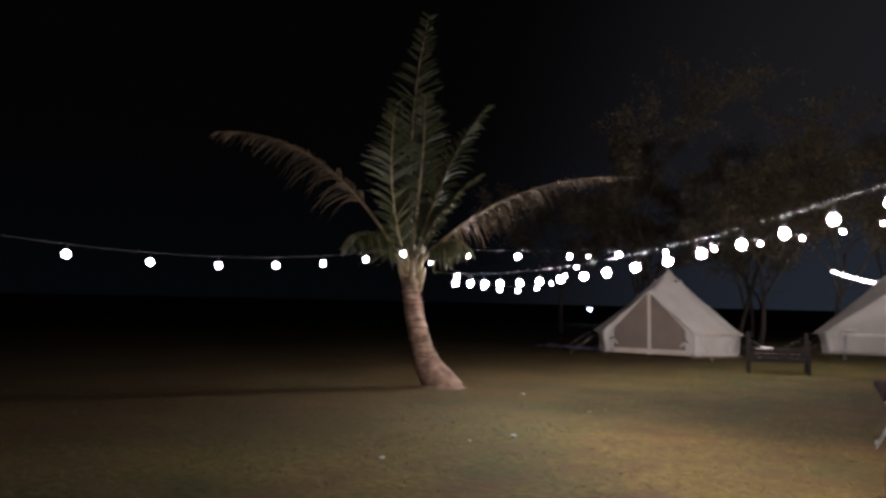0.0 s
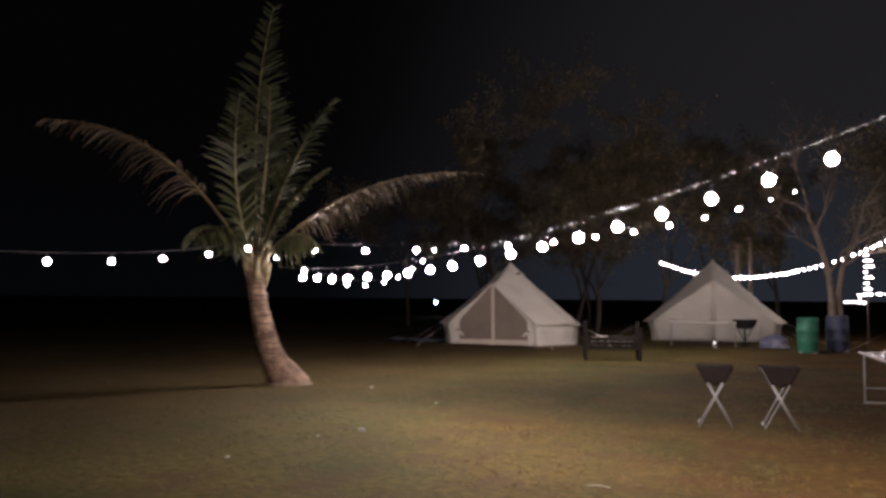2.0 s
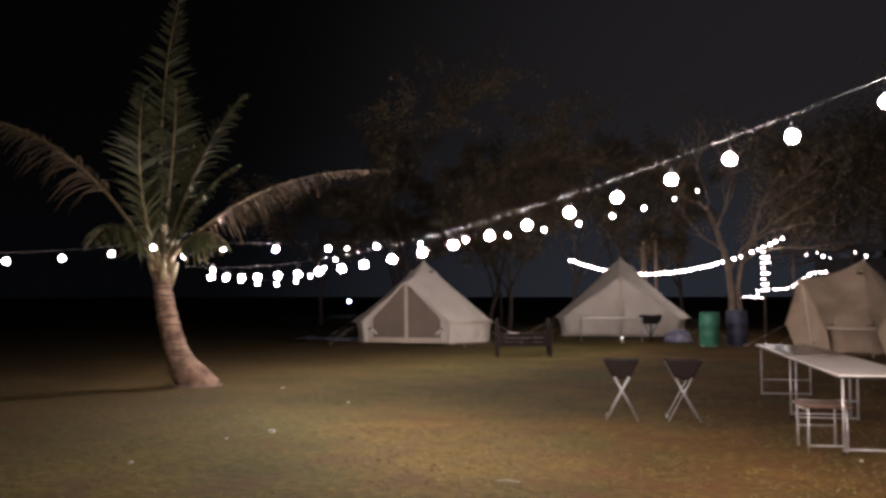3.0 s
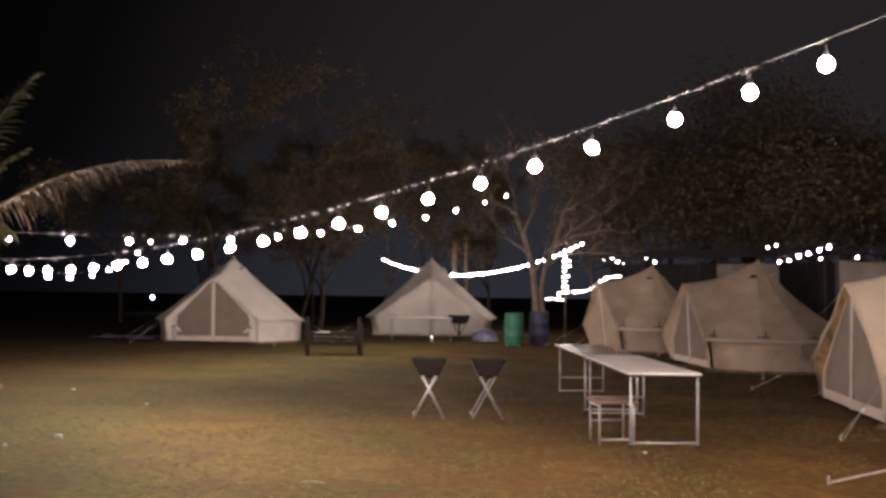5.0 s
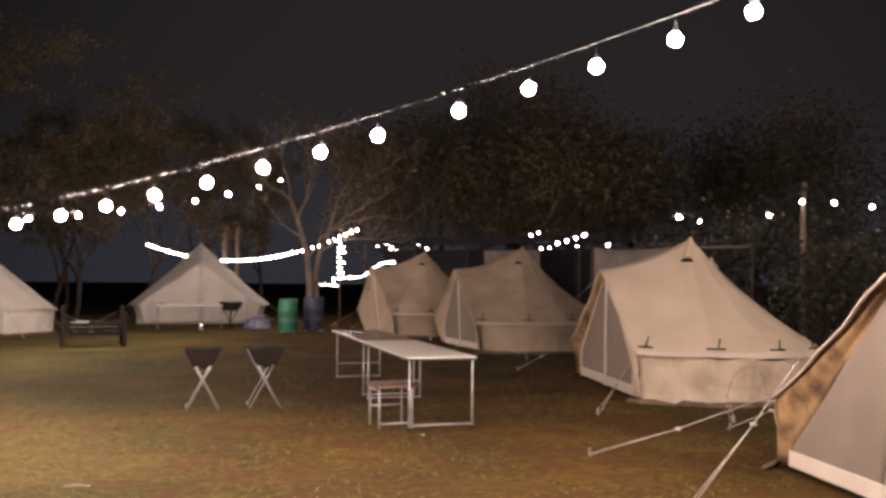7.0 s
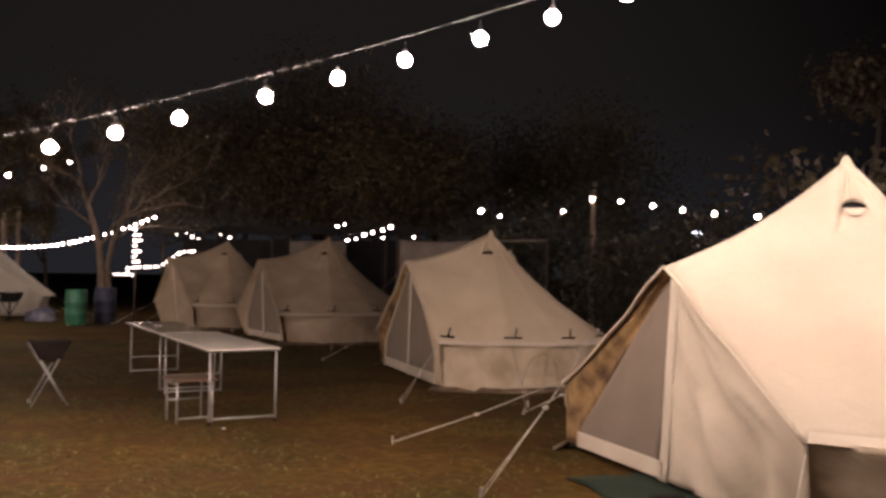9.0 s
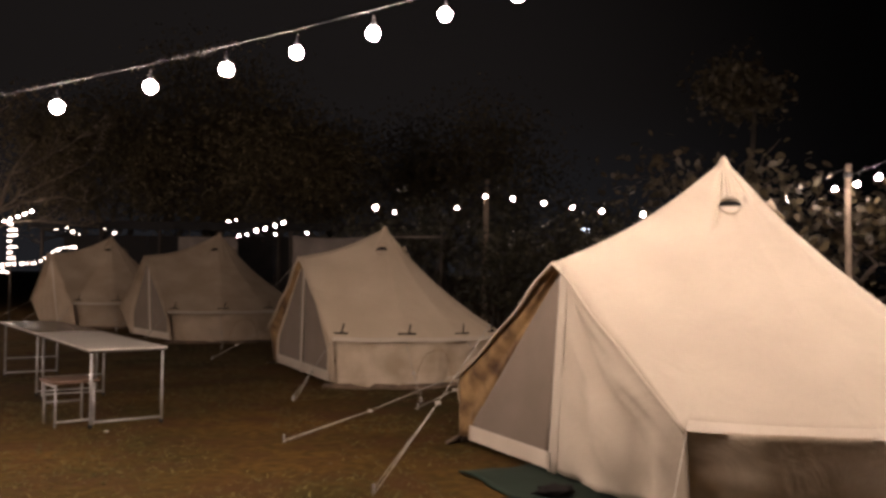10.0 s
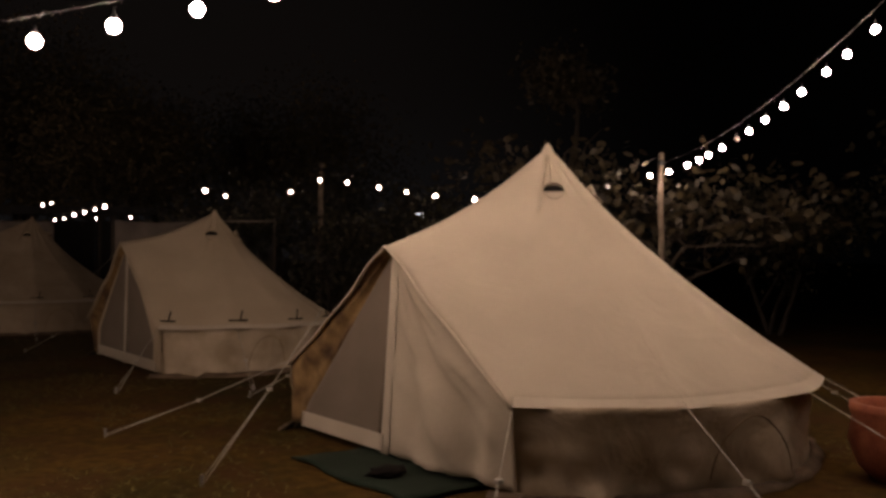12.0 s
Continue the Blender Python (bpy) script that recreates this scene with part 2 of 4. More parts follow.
# ---- ground ----
def ground_material():
    m = material("lawn", (0.136, 0.106, 0.026), 0.95, spots=(0.06, 0.062, 0.017), scale=0.45, fine=9, bump=0.5, depth=0.02, grain_span=(0.62, 1.3))
    n, l = m.node_tree.nodes, m.node_tree.links
    b = n["Principled BSDF"]
    b.inputs["Specular IOR Level"].default_value = 0.1
    src = b.inputs["Base Color"].links[0].from_socket
    co = n.new("ShaderNodeTexCoord")
    t = n.new("ShaderNodeTexNoise")
    t.inputs["Scale"].default_value, t.inputs["Detail"].default_value = 1.7, 8
    l.new(co.outputs["Object"], t.inputs["Vector"])
    r = n.new("ShaderNodeValToRGB")
    r.color_ramp.elements[0].position, r.color_ramp.elements[1].position = 0.46, 0.66
    r.color_ramp.elements[0].color, r.color_ramp.elements[1].color = (0, 0, 0, 1), (0.8, 0.8, 0.8, 1)
    l.new(t.outputs["Fac"], r.inputs["Fac"])
    mix = n.new("ShaderNodeMix")
    mix.data_type = "RGBA"
    l.new(r.outputs["Color"], mix.inputs["Factor"])
    l.new(src, mix.inputs["A"])
    mix.inputs["B"].default_value = (0.088, 0.056, 0.024, 1)
    wide = n.new("ShaderNodeTexNoise")
    wide.inputs["Scale"].default_value, wide.inputs["Detail"].default_value = 0.3, 3
    l.new(co.outputs["Object"], wide.inputs["Vector"])
    sep = n.new("ShaderNodeSeparateXYZ")
    l.new(co.outputs["Object"], sep.inputs["Vector"])
    add = n.new("ShaderNodeMath")
    add.operation = "MULTIPLY_ADD"
    l.new(wide.outputs["Fac"], add.inputs[0])
    add.inputs[1].default_value = 9.0
    l.new(sep.outputs["X"], add.inputs[2])
    rng = n.new("ShaderNodeMapRange")
    rng.inputs["From Min"].default_value, rng.inputs["From Max"].default_value = -1.5, 4.5
    l.new(add.outputs["Value"], rng.inputs["Value"])
    dry = n.new("ShaderNodeMix")
    dry.data_type, dry.blend_type = "RGBA", "MULTIPLY"
    l.new(rng.outputs["Result"], dry.inputs["Factor"])
    l.new(mix.outputs["Result"], dry.inputs["A"])
    dry.inputs["B"].default_value = (0.78, 0.53, 0.48, 1)
    # brown soil tone darkening the lawn towards the open field, painted for weaker light there
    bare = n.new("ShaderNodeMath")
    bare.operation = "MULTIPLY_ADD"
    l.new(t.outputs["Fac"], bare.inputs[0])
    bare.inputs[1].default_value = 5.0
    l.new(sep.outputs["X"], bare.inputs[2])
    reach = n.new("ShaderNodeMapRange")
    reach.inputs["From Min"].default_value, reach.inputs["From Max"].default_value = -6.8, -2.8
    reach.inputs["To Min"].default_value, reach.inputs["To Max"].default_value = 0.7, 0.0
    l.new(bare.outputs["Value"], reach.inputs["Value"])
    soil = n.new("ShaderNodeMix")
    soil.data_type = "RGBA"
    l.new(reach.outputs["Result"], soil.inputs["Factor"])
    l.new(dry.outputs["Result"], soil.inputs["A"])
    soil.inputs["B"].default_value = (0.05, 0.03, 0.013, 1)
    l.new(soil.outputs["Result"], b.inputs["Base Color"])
    return m


def build_ground():
    bm = bmesh.new()
    xs = [-600, -150, -60, -30, -20, -15] + list(range(-12, 13)) + [15, 20, 30, 60, 150, 600]
    ys = [-600, -150, -40, -12, -6] + list(range(-4, 31)) + [34, 40, 50, 70, 150, 600]
    vs = [[bm.verts.new((x, y, 0.0)) for y in ys] for x in xs]
    for i in range(len(xs) - 1):
        for j in range(len(ys) - 1):
            bm.faces.new((vs[i][j], vs[i + 1][j], vs[i + 1][j + 1], vs[i][j + 1]))
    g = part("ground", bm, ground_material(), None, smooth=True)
    tagged(g, "patchy dry lawn of short green and brown grass", "ground", kind="structure")


build_ground()


# ---- tents ----
def bell_tent(m, label, peak=2.8, R=2.6, eave=0.65, door=1.8, apex=1.9, canvas=CANVAS, wall_mat=None, doors="mesh", sag=0.03, ridge=0.1,
              lean=(0.0, 0.0), flare=0.0, seed=1, toggles=False, stain=False, flap=False, ropes=None, wall_out=0.3, extra=(), a0=40.0, back=1.0, wide=0.9, tied=False):
    """Door towards local +x."""
    rnd = random.Random(seed)
    wall_mat = wall_mat or canvas
    tent = thing("bell_tent", label, "tent", m, "bell tents on the lawn")
    P = Vector((lean[0], lean[1], peak))
    A = Vector((door + 0.12, 0, apex))
    angs = [a0 + (360 - 2 * a0) / 10 * k for k in range(11)]
    RR = lambda a: R * (1 - (1 - back) * max(0.0, -math.cos(radians(a))) ** 0.5)
    E = [Vector((RR(a) * math.cos(radians(a)), RR(a) * math.sin(radians(a)), eave + rnd.uniform(-0.03, 0.03))) for a in angs]
    # the corners behind the door are drawn out to points by their ropes
    for k in range(2, len(E) - 2):
        E[k] += Vector((E[k].x, E[k].y, 0)).normalized() * flare

    def panel(a, b, top_b=None, nu=10, nv=14):
        """From the peak (or from peak and apex) down to the eave points a and b."""
        def f(u, v):
            if top_b is None:
                lo = a.lerp(b, u)
                p = P.lerp(lo, v)
                lo_r = Vector((lo.x, lo.y, 0)).normalized()
                p -= lo_r * (sag * 1.2 * math.sin(math.pi * v))
                p.z -= sag * 0.9 * math.sin(math.pi * v)
                fan = max(0.0, min(1.0, v / 0.08)) * max(0.0, 1 - v / 0.5) ** 2
                p += lo_r * fan * (0.022 * math.sin(12.6 * u + 2.1 * lo.x + 4 * lo.y + seed) + 0.03 * noise.noise(lo * 2.6 + Vector((0, 0, v * 3 + seed))))
                bow = math.sin(math.pi * u) * (0.35 * v + 0.65 * v * v)
                p += lo_r * bow * 0.02
                p.z -= bow * 0.01
            else:
                hang = P.lerp(top_b, u)
                hang.z -= ridge * math.sin(math.pi * u)
                p = hang.lerp(a, v)
                lo_r = Vector((a.x, a.y, 0)).normalized()
                p -= lo_r * (sag * 1.2 * math.sin(math.pi * v) * (1 - 0.85 * u))
                p.z -= sag * 0.9 * math.sin(math.pi * v) * (1 - 0.85 * u)
                p += lo_r * 0.05 * math.sin(math.pi * u) * math.sin(math.pi * v)
                p.z += 0.025 * math.sin(14 * v + 6 * u) * u * (1 - v) * min(1, 6 * v)
            q = noise.noise(p * 1.7 + Vector((seed * 7.0, 0, 0)))
            p += Vector((0.02, 0.02, 0.02)) * q * math.sin(math.pi * min(max(v, 0), 1))
            return p
        return f

    bm = bmesh.new()
    for a, b in zip(E, E[1:]):
        grid(bm, panel(a, b), 14, 20)
    grid(bm, panel(E[0], None, A), 14, 20)
    grid(bm, panel(E[-1], None, A), 14, 20)
    bmesh.ops.remove_doubles(bm, verts=bm.verts, dist=0.006)
    bmesh.ops.recalc_face_normals(bm, faces=bm.faces)
    thick(part("roof", bm, canvas, tent, "", True), 0.012)
    # hem along the eave and up the door edges
    for a, b in zip(E, E[1:]):
        f = panel(a, b)
        def hem(u, v, f=f):
            p = f(u, 0.968 + 0.032 * v)
            o = Vector((p.x, p.y, 0)).normalized()
            return p + (o + Vector((0, 0, 1))) * 0.005
        thick(part("hem", grid(bmesh.new(), hem, 8, 2), TRIM, tent, "pale stitched hem"), 0.003)
    for e in (E[0], E[-1]):
        f = panel(e, None, A)
        pts = [f(1, k / 14) + Vector((0.02, 0, 0)) for k in range(15)]
        part("door_edge", tube(bmesh.new(), pts, 0.013, 6), canvas, tent, "", True)
    # seams
    for e in E[1:-1:1]:
        f = panel(e, e)
        pts = [f(0, k / 12) for k in range(1, 13)]
        part("seam", tube(bmesh.new(), pts, 0.007, 4), canvas, tent, "", True)
    # cap at the peak
    part("peak_cap", lathe(bmesh.new(), [(0.12, -0.14), (0.07, -0.06), (0.04, 0.0), (0.022, 0.03), (0.006, 0.04)], 12, tuple(P)), canvas, tent, "", True)
    # wall
    wall_r = R - wall_out
    def wall(u, v):
        a = radians(a0 + (360 - 2 * a0) * u)
        r = wall_r * RR(a0 + (360 - 2 * a0) * u) / R + 0.035 * math.sin(37 * u + seed) * v + 0.05 * noise.noise(Vector((u * 30, v * 2, seed))) + 0.07 * v * v * noise.noise(Vector((u * 70, v * 5, seed)))
        r += (R - wall_r) * 0.38 * (1 - v) ** 2
        return Vector((r * math.cos(a), r * math.sin(a), (eave - 0.01) * (1 - v) + 0.01 + 0.03 * noise.noise(Vector((u * 25, seed, 3))) * v))
    thick(part("wall", grid(bmesh.new(), wall, 180, 12), wall_mat, tent, "", True), 0.008)
    for k in (1, 3, 6, 8):
        mid_u = (k + 0.5) / 10
        def edge(a, b):
            p = wall(mid_u + a, b)
            return p + Vector((p.x, p.y, 0)).normalized() * 0.006
        line = [edge(-0.03 * math.cos(q), 0.85 - 0.68 * math.sin(q)) for q in (math.pi * w / 24 for w in range(25))]
        part("window_seam", tube(bmesh.new(), line, 0.004, 5), STAINED, tent, "brown stitched outline of a closed window", True)
    def mud(u, v):
        a = radians(a0 - 4 + (368 - 2 * a0) * u)
        r = wall_r * RR(a0 + (360 - 2 * a0) * u) / R + 0.02 + (0.1 + 0.05 * noise.noise(Vector((u * 40, seed, 1)))) * v
        return Vector((r * math.cos(a), r * math.sin(a), 0.06 - 0.055 * v + 0.02 * noise.noise(Vector((u * 60, seed, 9)))))
    thick(part("groundsheet_edge", grid(bmesh.new(), mud, 80, 2), SKIRT, tent, "muddy groundsheet edge", True), 0.006)
    # door: two leaves between the feet of the wall and the apex
    yb = wall_r * math.sin(radians(a0)) * 0.93
    xb = wall_r * math.cos(radians(a0))
    top = Vector((door + 0.02, 0, apex - 0.06))
    def half(hz):
        """Half the width of the door at a height."""
        return min(yb * 0.94, max(0.015, wide * E[0].y * (apex - hz) / (apex - eave)))

    def leaf(s, lo, hi, y0, y1, dx=0.0, fold=0.0):
        """Part of a door leaf on side s, from height share lo to hi and width share y0 to y1."""
        def f(u, v):
            z = lo + (hi - lo) * v
            w = y0 + (y1 - y0) * u
            hz = 0.06 + (top.z - 0.06) * z
            p = Vector((xb + (top.x - xb) * z, s * half(hz) * w, hz))
            p.x += dx + fold * (0.5 + 0.5 * math.sin(13 * w + 2.2 * z + seed)) * (1 - z) + 0.03 * fold * 6 * noise.noise(Vector((w * 3, z * 4, seed)))
            return p
        return grid(bmesh.new(), f, 16, 16)
    for s in (1, -1):
        if flap and s == flap:
            continue
        cloth = canvas if (doors == "canvas" or (flap and s == flap)) else MESH
        fold = 0.15 if (flap and s == flap) else (0.03 if doors == "canvas" else 0.008)
        leaf_part = thick(part("door_leaf", leaf(s, 0.0, 0.995, 0.05, 1.1 if (flap and s == flap) else 0.99, 0.03 if (flap and s == flap) else 0, fold), cloth, tent,
                               "grey insect mesh" if cloth is MESH else "hanging canvas door flap", True), 0.006)
        if cloth is MESH:
            thick(part("door_hem", leaf(s, 0.0, 0.085, 0.0, 1.0, 0.02, 0.004), TRIM, leaf_part, "pale canvas hem", True), 0.008)
            if wide > 0.7:
                thick(part("door_side_band", leaf(s, 0.06, 0.92, 0.93, 1.02, 0.02, 0.004), canvas, leaf_part, "", True), 0.008)
    def zip_band(u, v):
        return Vector((xb, 0, 0.04)).lerp(Vector((top.x, 0, top.z)), v) + Vector((0.018, (u - 0.5) * 0.12 + (0.025 * flap if flap else 0), 0))
    thick(part("zip_band", grid(bmesh.new(), zip_band, 3, 12), TRIM, tent, "pale centre band with a zip", True), 0.004)
    # cheeks between the door and the roof edge
    for s, e in ((1, E[0]), (-1, E[-1])):
        f2 = panel(e, None, A)
        def cheek(u, v, s=s, f2=f2):
            hz = 0.05 + (apex - 0.07) * v
            loose = bool(flap) and s == flap
            a = Vector((xb + (top.x - xb) * v - 0.01, s * (0.03 if loose else half(hz) * 0.98), hz))
            foot = Vector((wall_r * math.cos(radians(a0 + 1)) + 0.02, s * wall_r * math.sin(radians(a0 + 1)), 0.02))
            b = foot.lerp(f2(1, 1), hz / eave) if hz < eave else f2(1, (apex - hz) / (apex - eave))
            p = a.lerp(b, u)
            if loose:
                w = (1 - v) ** 0.7 * math.sin(math.pi * min(1, u * 1.05)) ** 0.6
                p.x += 0.05 * w + 0.045 * w * math.sin(17 * u + 3.5 * v + 2 * noise.noise(Vector((v * 3, u * 2, seed)))) + 0.11 * w * noise.noise(Vector((u * 4 + v * 3, v * 3 - u * 2, seed)))
                p.x += 0.06 * w * noise.noise(Vector((u * 9 + v * 7, v * 5, seed + 4)))
                return p
            return p + Vector((0.02 * math.sin(9 * u + 4 * v), 0, 0))
        is_flap = bool(flap) and s == flap
        thick(part("door_flap" if is_flap else "door_cheek", grid(bmesh.new(), cheek, 30 if is_flap else 6, 32 if is_flap else 20), STAINED if (stain and s == stain) else canvas, tent,
                   "brown stained canvas with gap shade in its dark spots" if stain and s == stain else ("canvas door flap hanging in folds" if is_flap else ""), True), 0.008)
        if tied:
            def tie(u, v, s=s):
                a = math.pi * v
                w = 0.055 * math.sin(math.pi * (0.12 + 0.8 * u)) ** 0.7
                return Vector((xb + 0.06 + w * math.sin(a) * 1.3, s * (yb * 0.97 - 0.3 * u), 0.5 - 0.16 * u * u + w * math.cos(a)))
            roll = thick(part("tied_flap", grid(bmesh.new(), tie, 10, 8), canvas, tent, "rolled corner of the door tied back", True), 0.008)
            part("toggle", box(bmesh.new(), (0.05, 0.13, 0.035), (xb + 0.15, s * (yb * 0.97 - 0.08), 0.53), Matrix.Rotation(radians(-25 * s), 4, "X"), 0.01), DARK, roll, "dark toggle")
    # vents near the peak
    for k in (0, 3, 6, 9):
        f = panel(E[k], E[k + 1])
        c, lo = f(0.45, 0.205), f(0.45, 0.28)
        side = (f(0.9, 0.2) - f(0.1, 0.2)).normalized()
        down = (lo - c).normalized()
        out = side.cross(down)
        if out.z < 0:
            out = -out
        bm = bmesh.new()
        ring = [bm.verts.new(c + out * 0.034 + side * 0.1 * math.cos(t) - down * 0.09 * math.sin(t)) for t in (math.pi * i / 12 for i in range(13))]
        bm.faces.new(ring)
        vent = part("vent", bm, DARK, tent, "dark half-round vent opening")
        def visor(a, b):
            t = math.pi * a
            return c + side * (0.108 - 0.012 * b) * math.cos(t) - down * (0.098 * math.sin(t)) + out * (0.012 + 0.025 * b + 0.04 * b * math.sin(t))
        thick(part("hood", grid(bmesh.new(), visor, 14, 3), canvas, vent, "", True), 0.008)
        def vent_flap(a, b):
            t = math.pi * a
            return c + out * (0.03 + 0.006 * b) + side * 0.088 * b * math.cos(t) + down * (0.006 + 0.11 * b * math.sin(t))
        thick(part("vent_flap", grid(bmesh.new(), vent_flap, 12, 3), canvas, vent, "", True), 0.005)
    # toggles on the eave
    if toggles:
        for k in range(10):
            f = panel(E[k], E[k + 1])
            p = f(0.05, 0.93)
            o = Vector((p.x, p.y, 0)).normalized()
            t = Vector((-o.y, o.x, 0))
            bm = bmesh.new()
            tube(bm, [p + o * 0.03 + t * 0.13 + Vector((0, 0, 0.0)), p + o * 0.03 - t * 0.13], 0.014, 5)
            tube(bm, [p + o * 0.03 + t * 0.03 + Vector((0, 0, 0.0)), p + o * 0.0 + t * 0.06 + Vector((0, 0, 0.14))], 0.011, 5)
            part("eave_strap", bm, DARK, tent, "dark webbing strap", True)
    # guy ropes with their pegs
    for k, e in enumerate(E):
        if ropes is not None and k not in ropes:
            continue
        o = Vector((e.x, e.y, 0)).normalized()
        g = e + o * rnd.uniform(1.1, 1.35)
        g.z = 0.02
        mid = e.lerp(g, 0.55)
        t = Vector((-o.y, o.x, 0)) * 0.03
        rope = part("guy_rope", tube(bmesh.new(), [e, mid, g + t], 0.004, 5), ROPE, tent, "", True)
        part("rope_tail", tube(bmesh.new(), [mid, g - t], 0.0035, 5), ROPE, rope, "", True)
        part("slider", box(bmesh.new(), (0.05, 0.05, 0.03), tuple(mid), None, 0.008), ROPE, rope)
        part("peg", tube(bmesh.new(), [g + Vector((0, 0, -0.12)), g + o * -0.02 + Vector((0, 0, 0.06))], 0.01, 6), STEEL, rope, "steel peg")
    for a, g in extra:
        a, g = Vector(a), Vector(g)
        mid, t = a.lerp(g, 0.5), Vector((0.0, 0.03, 0))
        mid.z -= 0.03
        rope = part("guy_rope", tube(bmesh.new(), [a, mid, g + t], 0.0045, 5), ROPE, tent, "", True)
        if g.z > 0.1:
            continue
        part("rope_tail", tube(bmesh.new(), [mid, g - t], 0.0035, 5), ROPE, rope, "", True)
        part("slider", box(bmesh.new(), (0.04, 0.04, 0.03), tuple(mid), None, 0.008), ROPE, rope)
        part("peg", tube(bmesh.new(), [g + Vector((0, 0, -0.12)), g + Vector((0, 0, 0.06))], 0.01, 6), STEEL, rope, "steel peg")
    return tent


def facing(x, y, dx, dy, scale=1.0):
    """A pose at x, y whose local +x looks along dx, dy."""
    return pose(x, y, 0, 0, 0, math.degrees(math.atan2(dy, dx)))


bell_tent(facing(-10.8, 26.07, 0.05, -1), "pale cream bell tent with grey mesh doors and slack ropes", 2.85, 2.5, 0.72, 1.8, 2.08,
          CANVAS_PALE, seed=2, wall_out=0.2, tied=True)
bell_tent(facing(-4.83, 32.14, 0.15, -1), "pale cream bell tent with a closed canvas door", 3.1, 2.65, 0.75, 2.0, 2.3, CANVAS_PALE, doors="canvas", seed=3, a0=56, wide=0.97)
bell_tent(facing(3.25, 25.73, -1, -0.35), "weathered beige bell tent with slack rumpled walls", 2.65, 2.3, 0.7, 1.75, 2.1, CANVAS_OLD, doors="canvas", sag=0.09, ridge=0.14, seed=4, wide=0.75, toggles=True)
bell_tent(facing(5.23, 19.87, -1, -0.2), "weathered beige bell tent with mesh doors", 2.59, 2.5, 0.68, 1.75, 2.0, CANVAS_OLD, sag=0.11, ridge=0.13, toggles=True, seed=5, wide=0.72, back=0.9)
bell_tent(facing(6.16, 11.29, -1, 0.02), "beige bell tent with mesh doors and dark eave straps", 2.41, 2.35, 0.66, 1.36, 1.9, CANVAS_TAN, wall_mat=CANVAS_WALL, sag=0.09, ridge=0.08, toggles=True, stain=-1, wide=0.72, seed=6, a0=50, wall_out=0.15, back=0.87,
          extra=[((1.44, -0.05, 1.88), (0.23, -6.7, 1.25))])
bell_tent(facing(6.38, 3.77, -1, 0.0), "large cream bell tent with one door flap over grey mesh", 2.74, 2.5, 0.65, 1.75, 1.76, CANVAS, wall_mat=CANVAS_WALL, flap=1, stain=-1,
          seed=7, sag=0.09, ridge=0.1, flare=0.1, wall_out=0.04, back=0.92, wide=0.62, ropes=range(10), extra=[((1.93, -0.95, 1.2), (3.43, -0.07, 0.02)), ((1.94, -1.63, 0.65), (3.48, -2.24, 0.02))])


# ---- strings of bulbs ----
def bulb_mesh(r, mat):
    prof = [(r * math.sin(a), r * math.cos(a)) for a in (0.42 + 2.6 * k / 8 for k in range(9))] + [(r * 0.02, -r)]
    return lathe(bmesh.new(), prof, 14)


def string_light(label, start, along, length, places, zf, drop=0.17, r=0.048, mat=None, dim=0, tail=999, unlit=(), weak=()):
    """Bulbs at the places given along a straight line in plan, hung under a cable of height zf(s). weak: numbers of the bulbs that burn low."""
    t = thing("string_light", label, "string lights", None, "strings of bulbs over the lawn")
    u = Vector((along[0], along[1], 0)).normalized()
    o = Vector((start[0], start[1], 0))
    at = lambda s, dz=0.0: o + u * s + Vector((0, 0, zf(s) + dz))
    n = max(12, int(length / 0.35))
    part("cable", tube(bmesh.new(), [at(length * k / n, drop) for k in range(n + 1)], 0.0045, 6), STRING_CABLE, t, "", True)
    proto = sock = None
    for k, s in enumerate(places):
        if proto is None:
            proto = part("bulb", bulb_mesh(r, mat or BULB), mat or BULB, t, "glowing white bulb", True)
            sock = part("socket", lathe(bmesh.new(), [(r * 0.43, r * 0.88), (r * 0.48, r * 0.95), (r * 0.44, r * 1.6), (r * 0.2, r * 1.75), (r * 0.13, r * 2.75)], 10), CABLE, proto, "", True)
            b = proto
        else:
            b = new("bulb", proto.data)
            b.parent = t
            tagged(b, "glowing white bulb")
            c = new("socket", sock.data)
            c.parent = b
        b.location = at(s)
        if k in unlit:
            b.material_slots[0].link, b.material_slots[0].material = "OBJECT", WHITE_TOP
            tagged(b, "unlit white bulb")
        elif k < dim or k >= tail:
            b.material_slots[0].link, b.material_slots[0].material = "OBJECT", BULB_DIM
        elif k in weak:
            b.material_slots[0].link, b.material_slots[0].material = "OBJECT", BULB_WEAK
    return t


MAIN_U = (0.853, -0.523)
MAIN_AT = [1.08, 1.71, 2.32, 2.91, 3.59, 4.22, 4.83, 5.44, 5.99, 6.62, 7.25, 7.84, 8.45, 9.03, 9.62, 10.21, 10.81, 11.38, 11.92, 12.62, 13.18, 13.69, 14.24, 14.75, 15.26] + [15.78 + 0.53 * k for k in range(8)]
string_light("festoon cable with lit round bulbs running from the palm overhead", (-9.4, 10.9), MAIN_U, 19.8, MAIN_AT,
             lambda s: 0.01076 * s * s - 0.0597 * s + 2.018, weak=range(6))
string_light("festoon cable with widely spaced lit bulbs between palm and tree", (-9.4, 11.2), (0.42, 0.91), 20.2,
             [0.51, 1.73, 3.04, 4.38, 5.74, 7.26, 8.82, 10.34, 11.91, 13.59, 15.34, 17.18, 18.68],
             lambda s: 0.00678 * s * s + 0.01535 * s + 2.53, drop=0.12, mat=BULB_BRIGHT, tail=11)
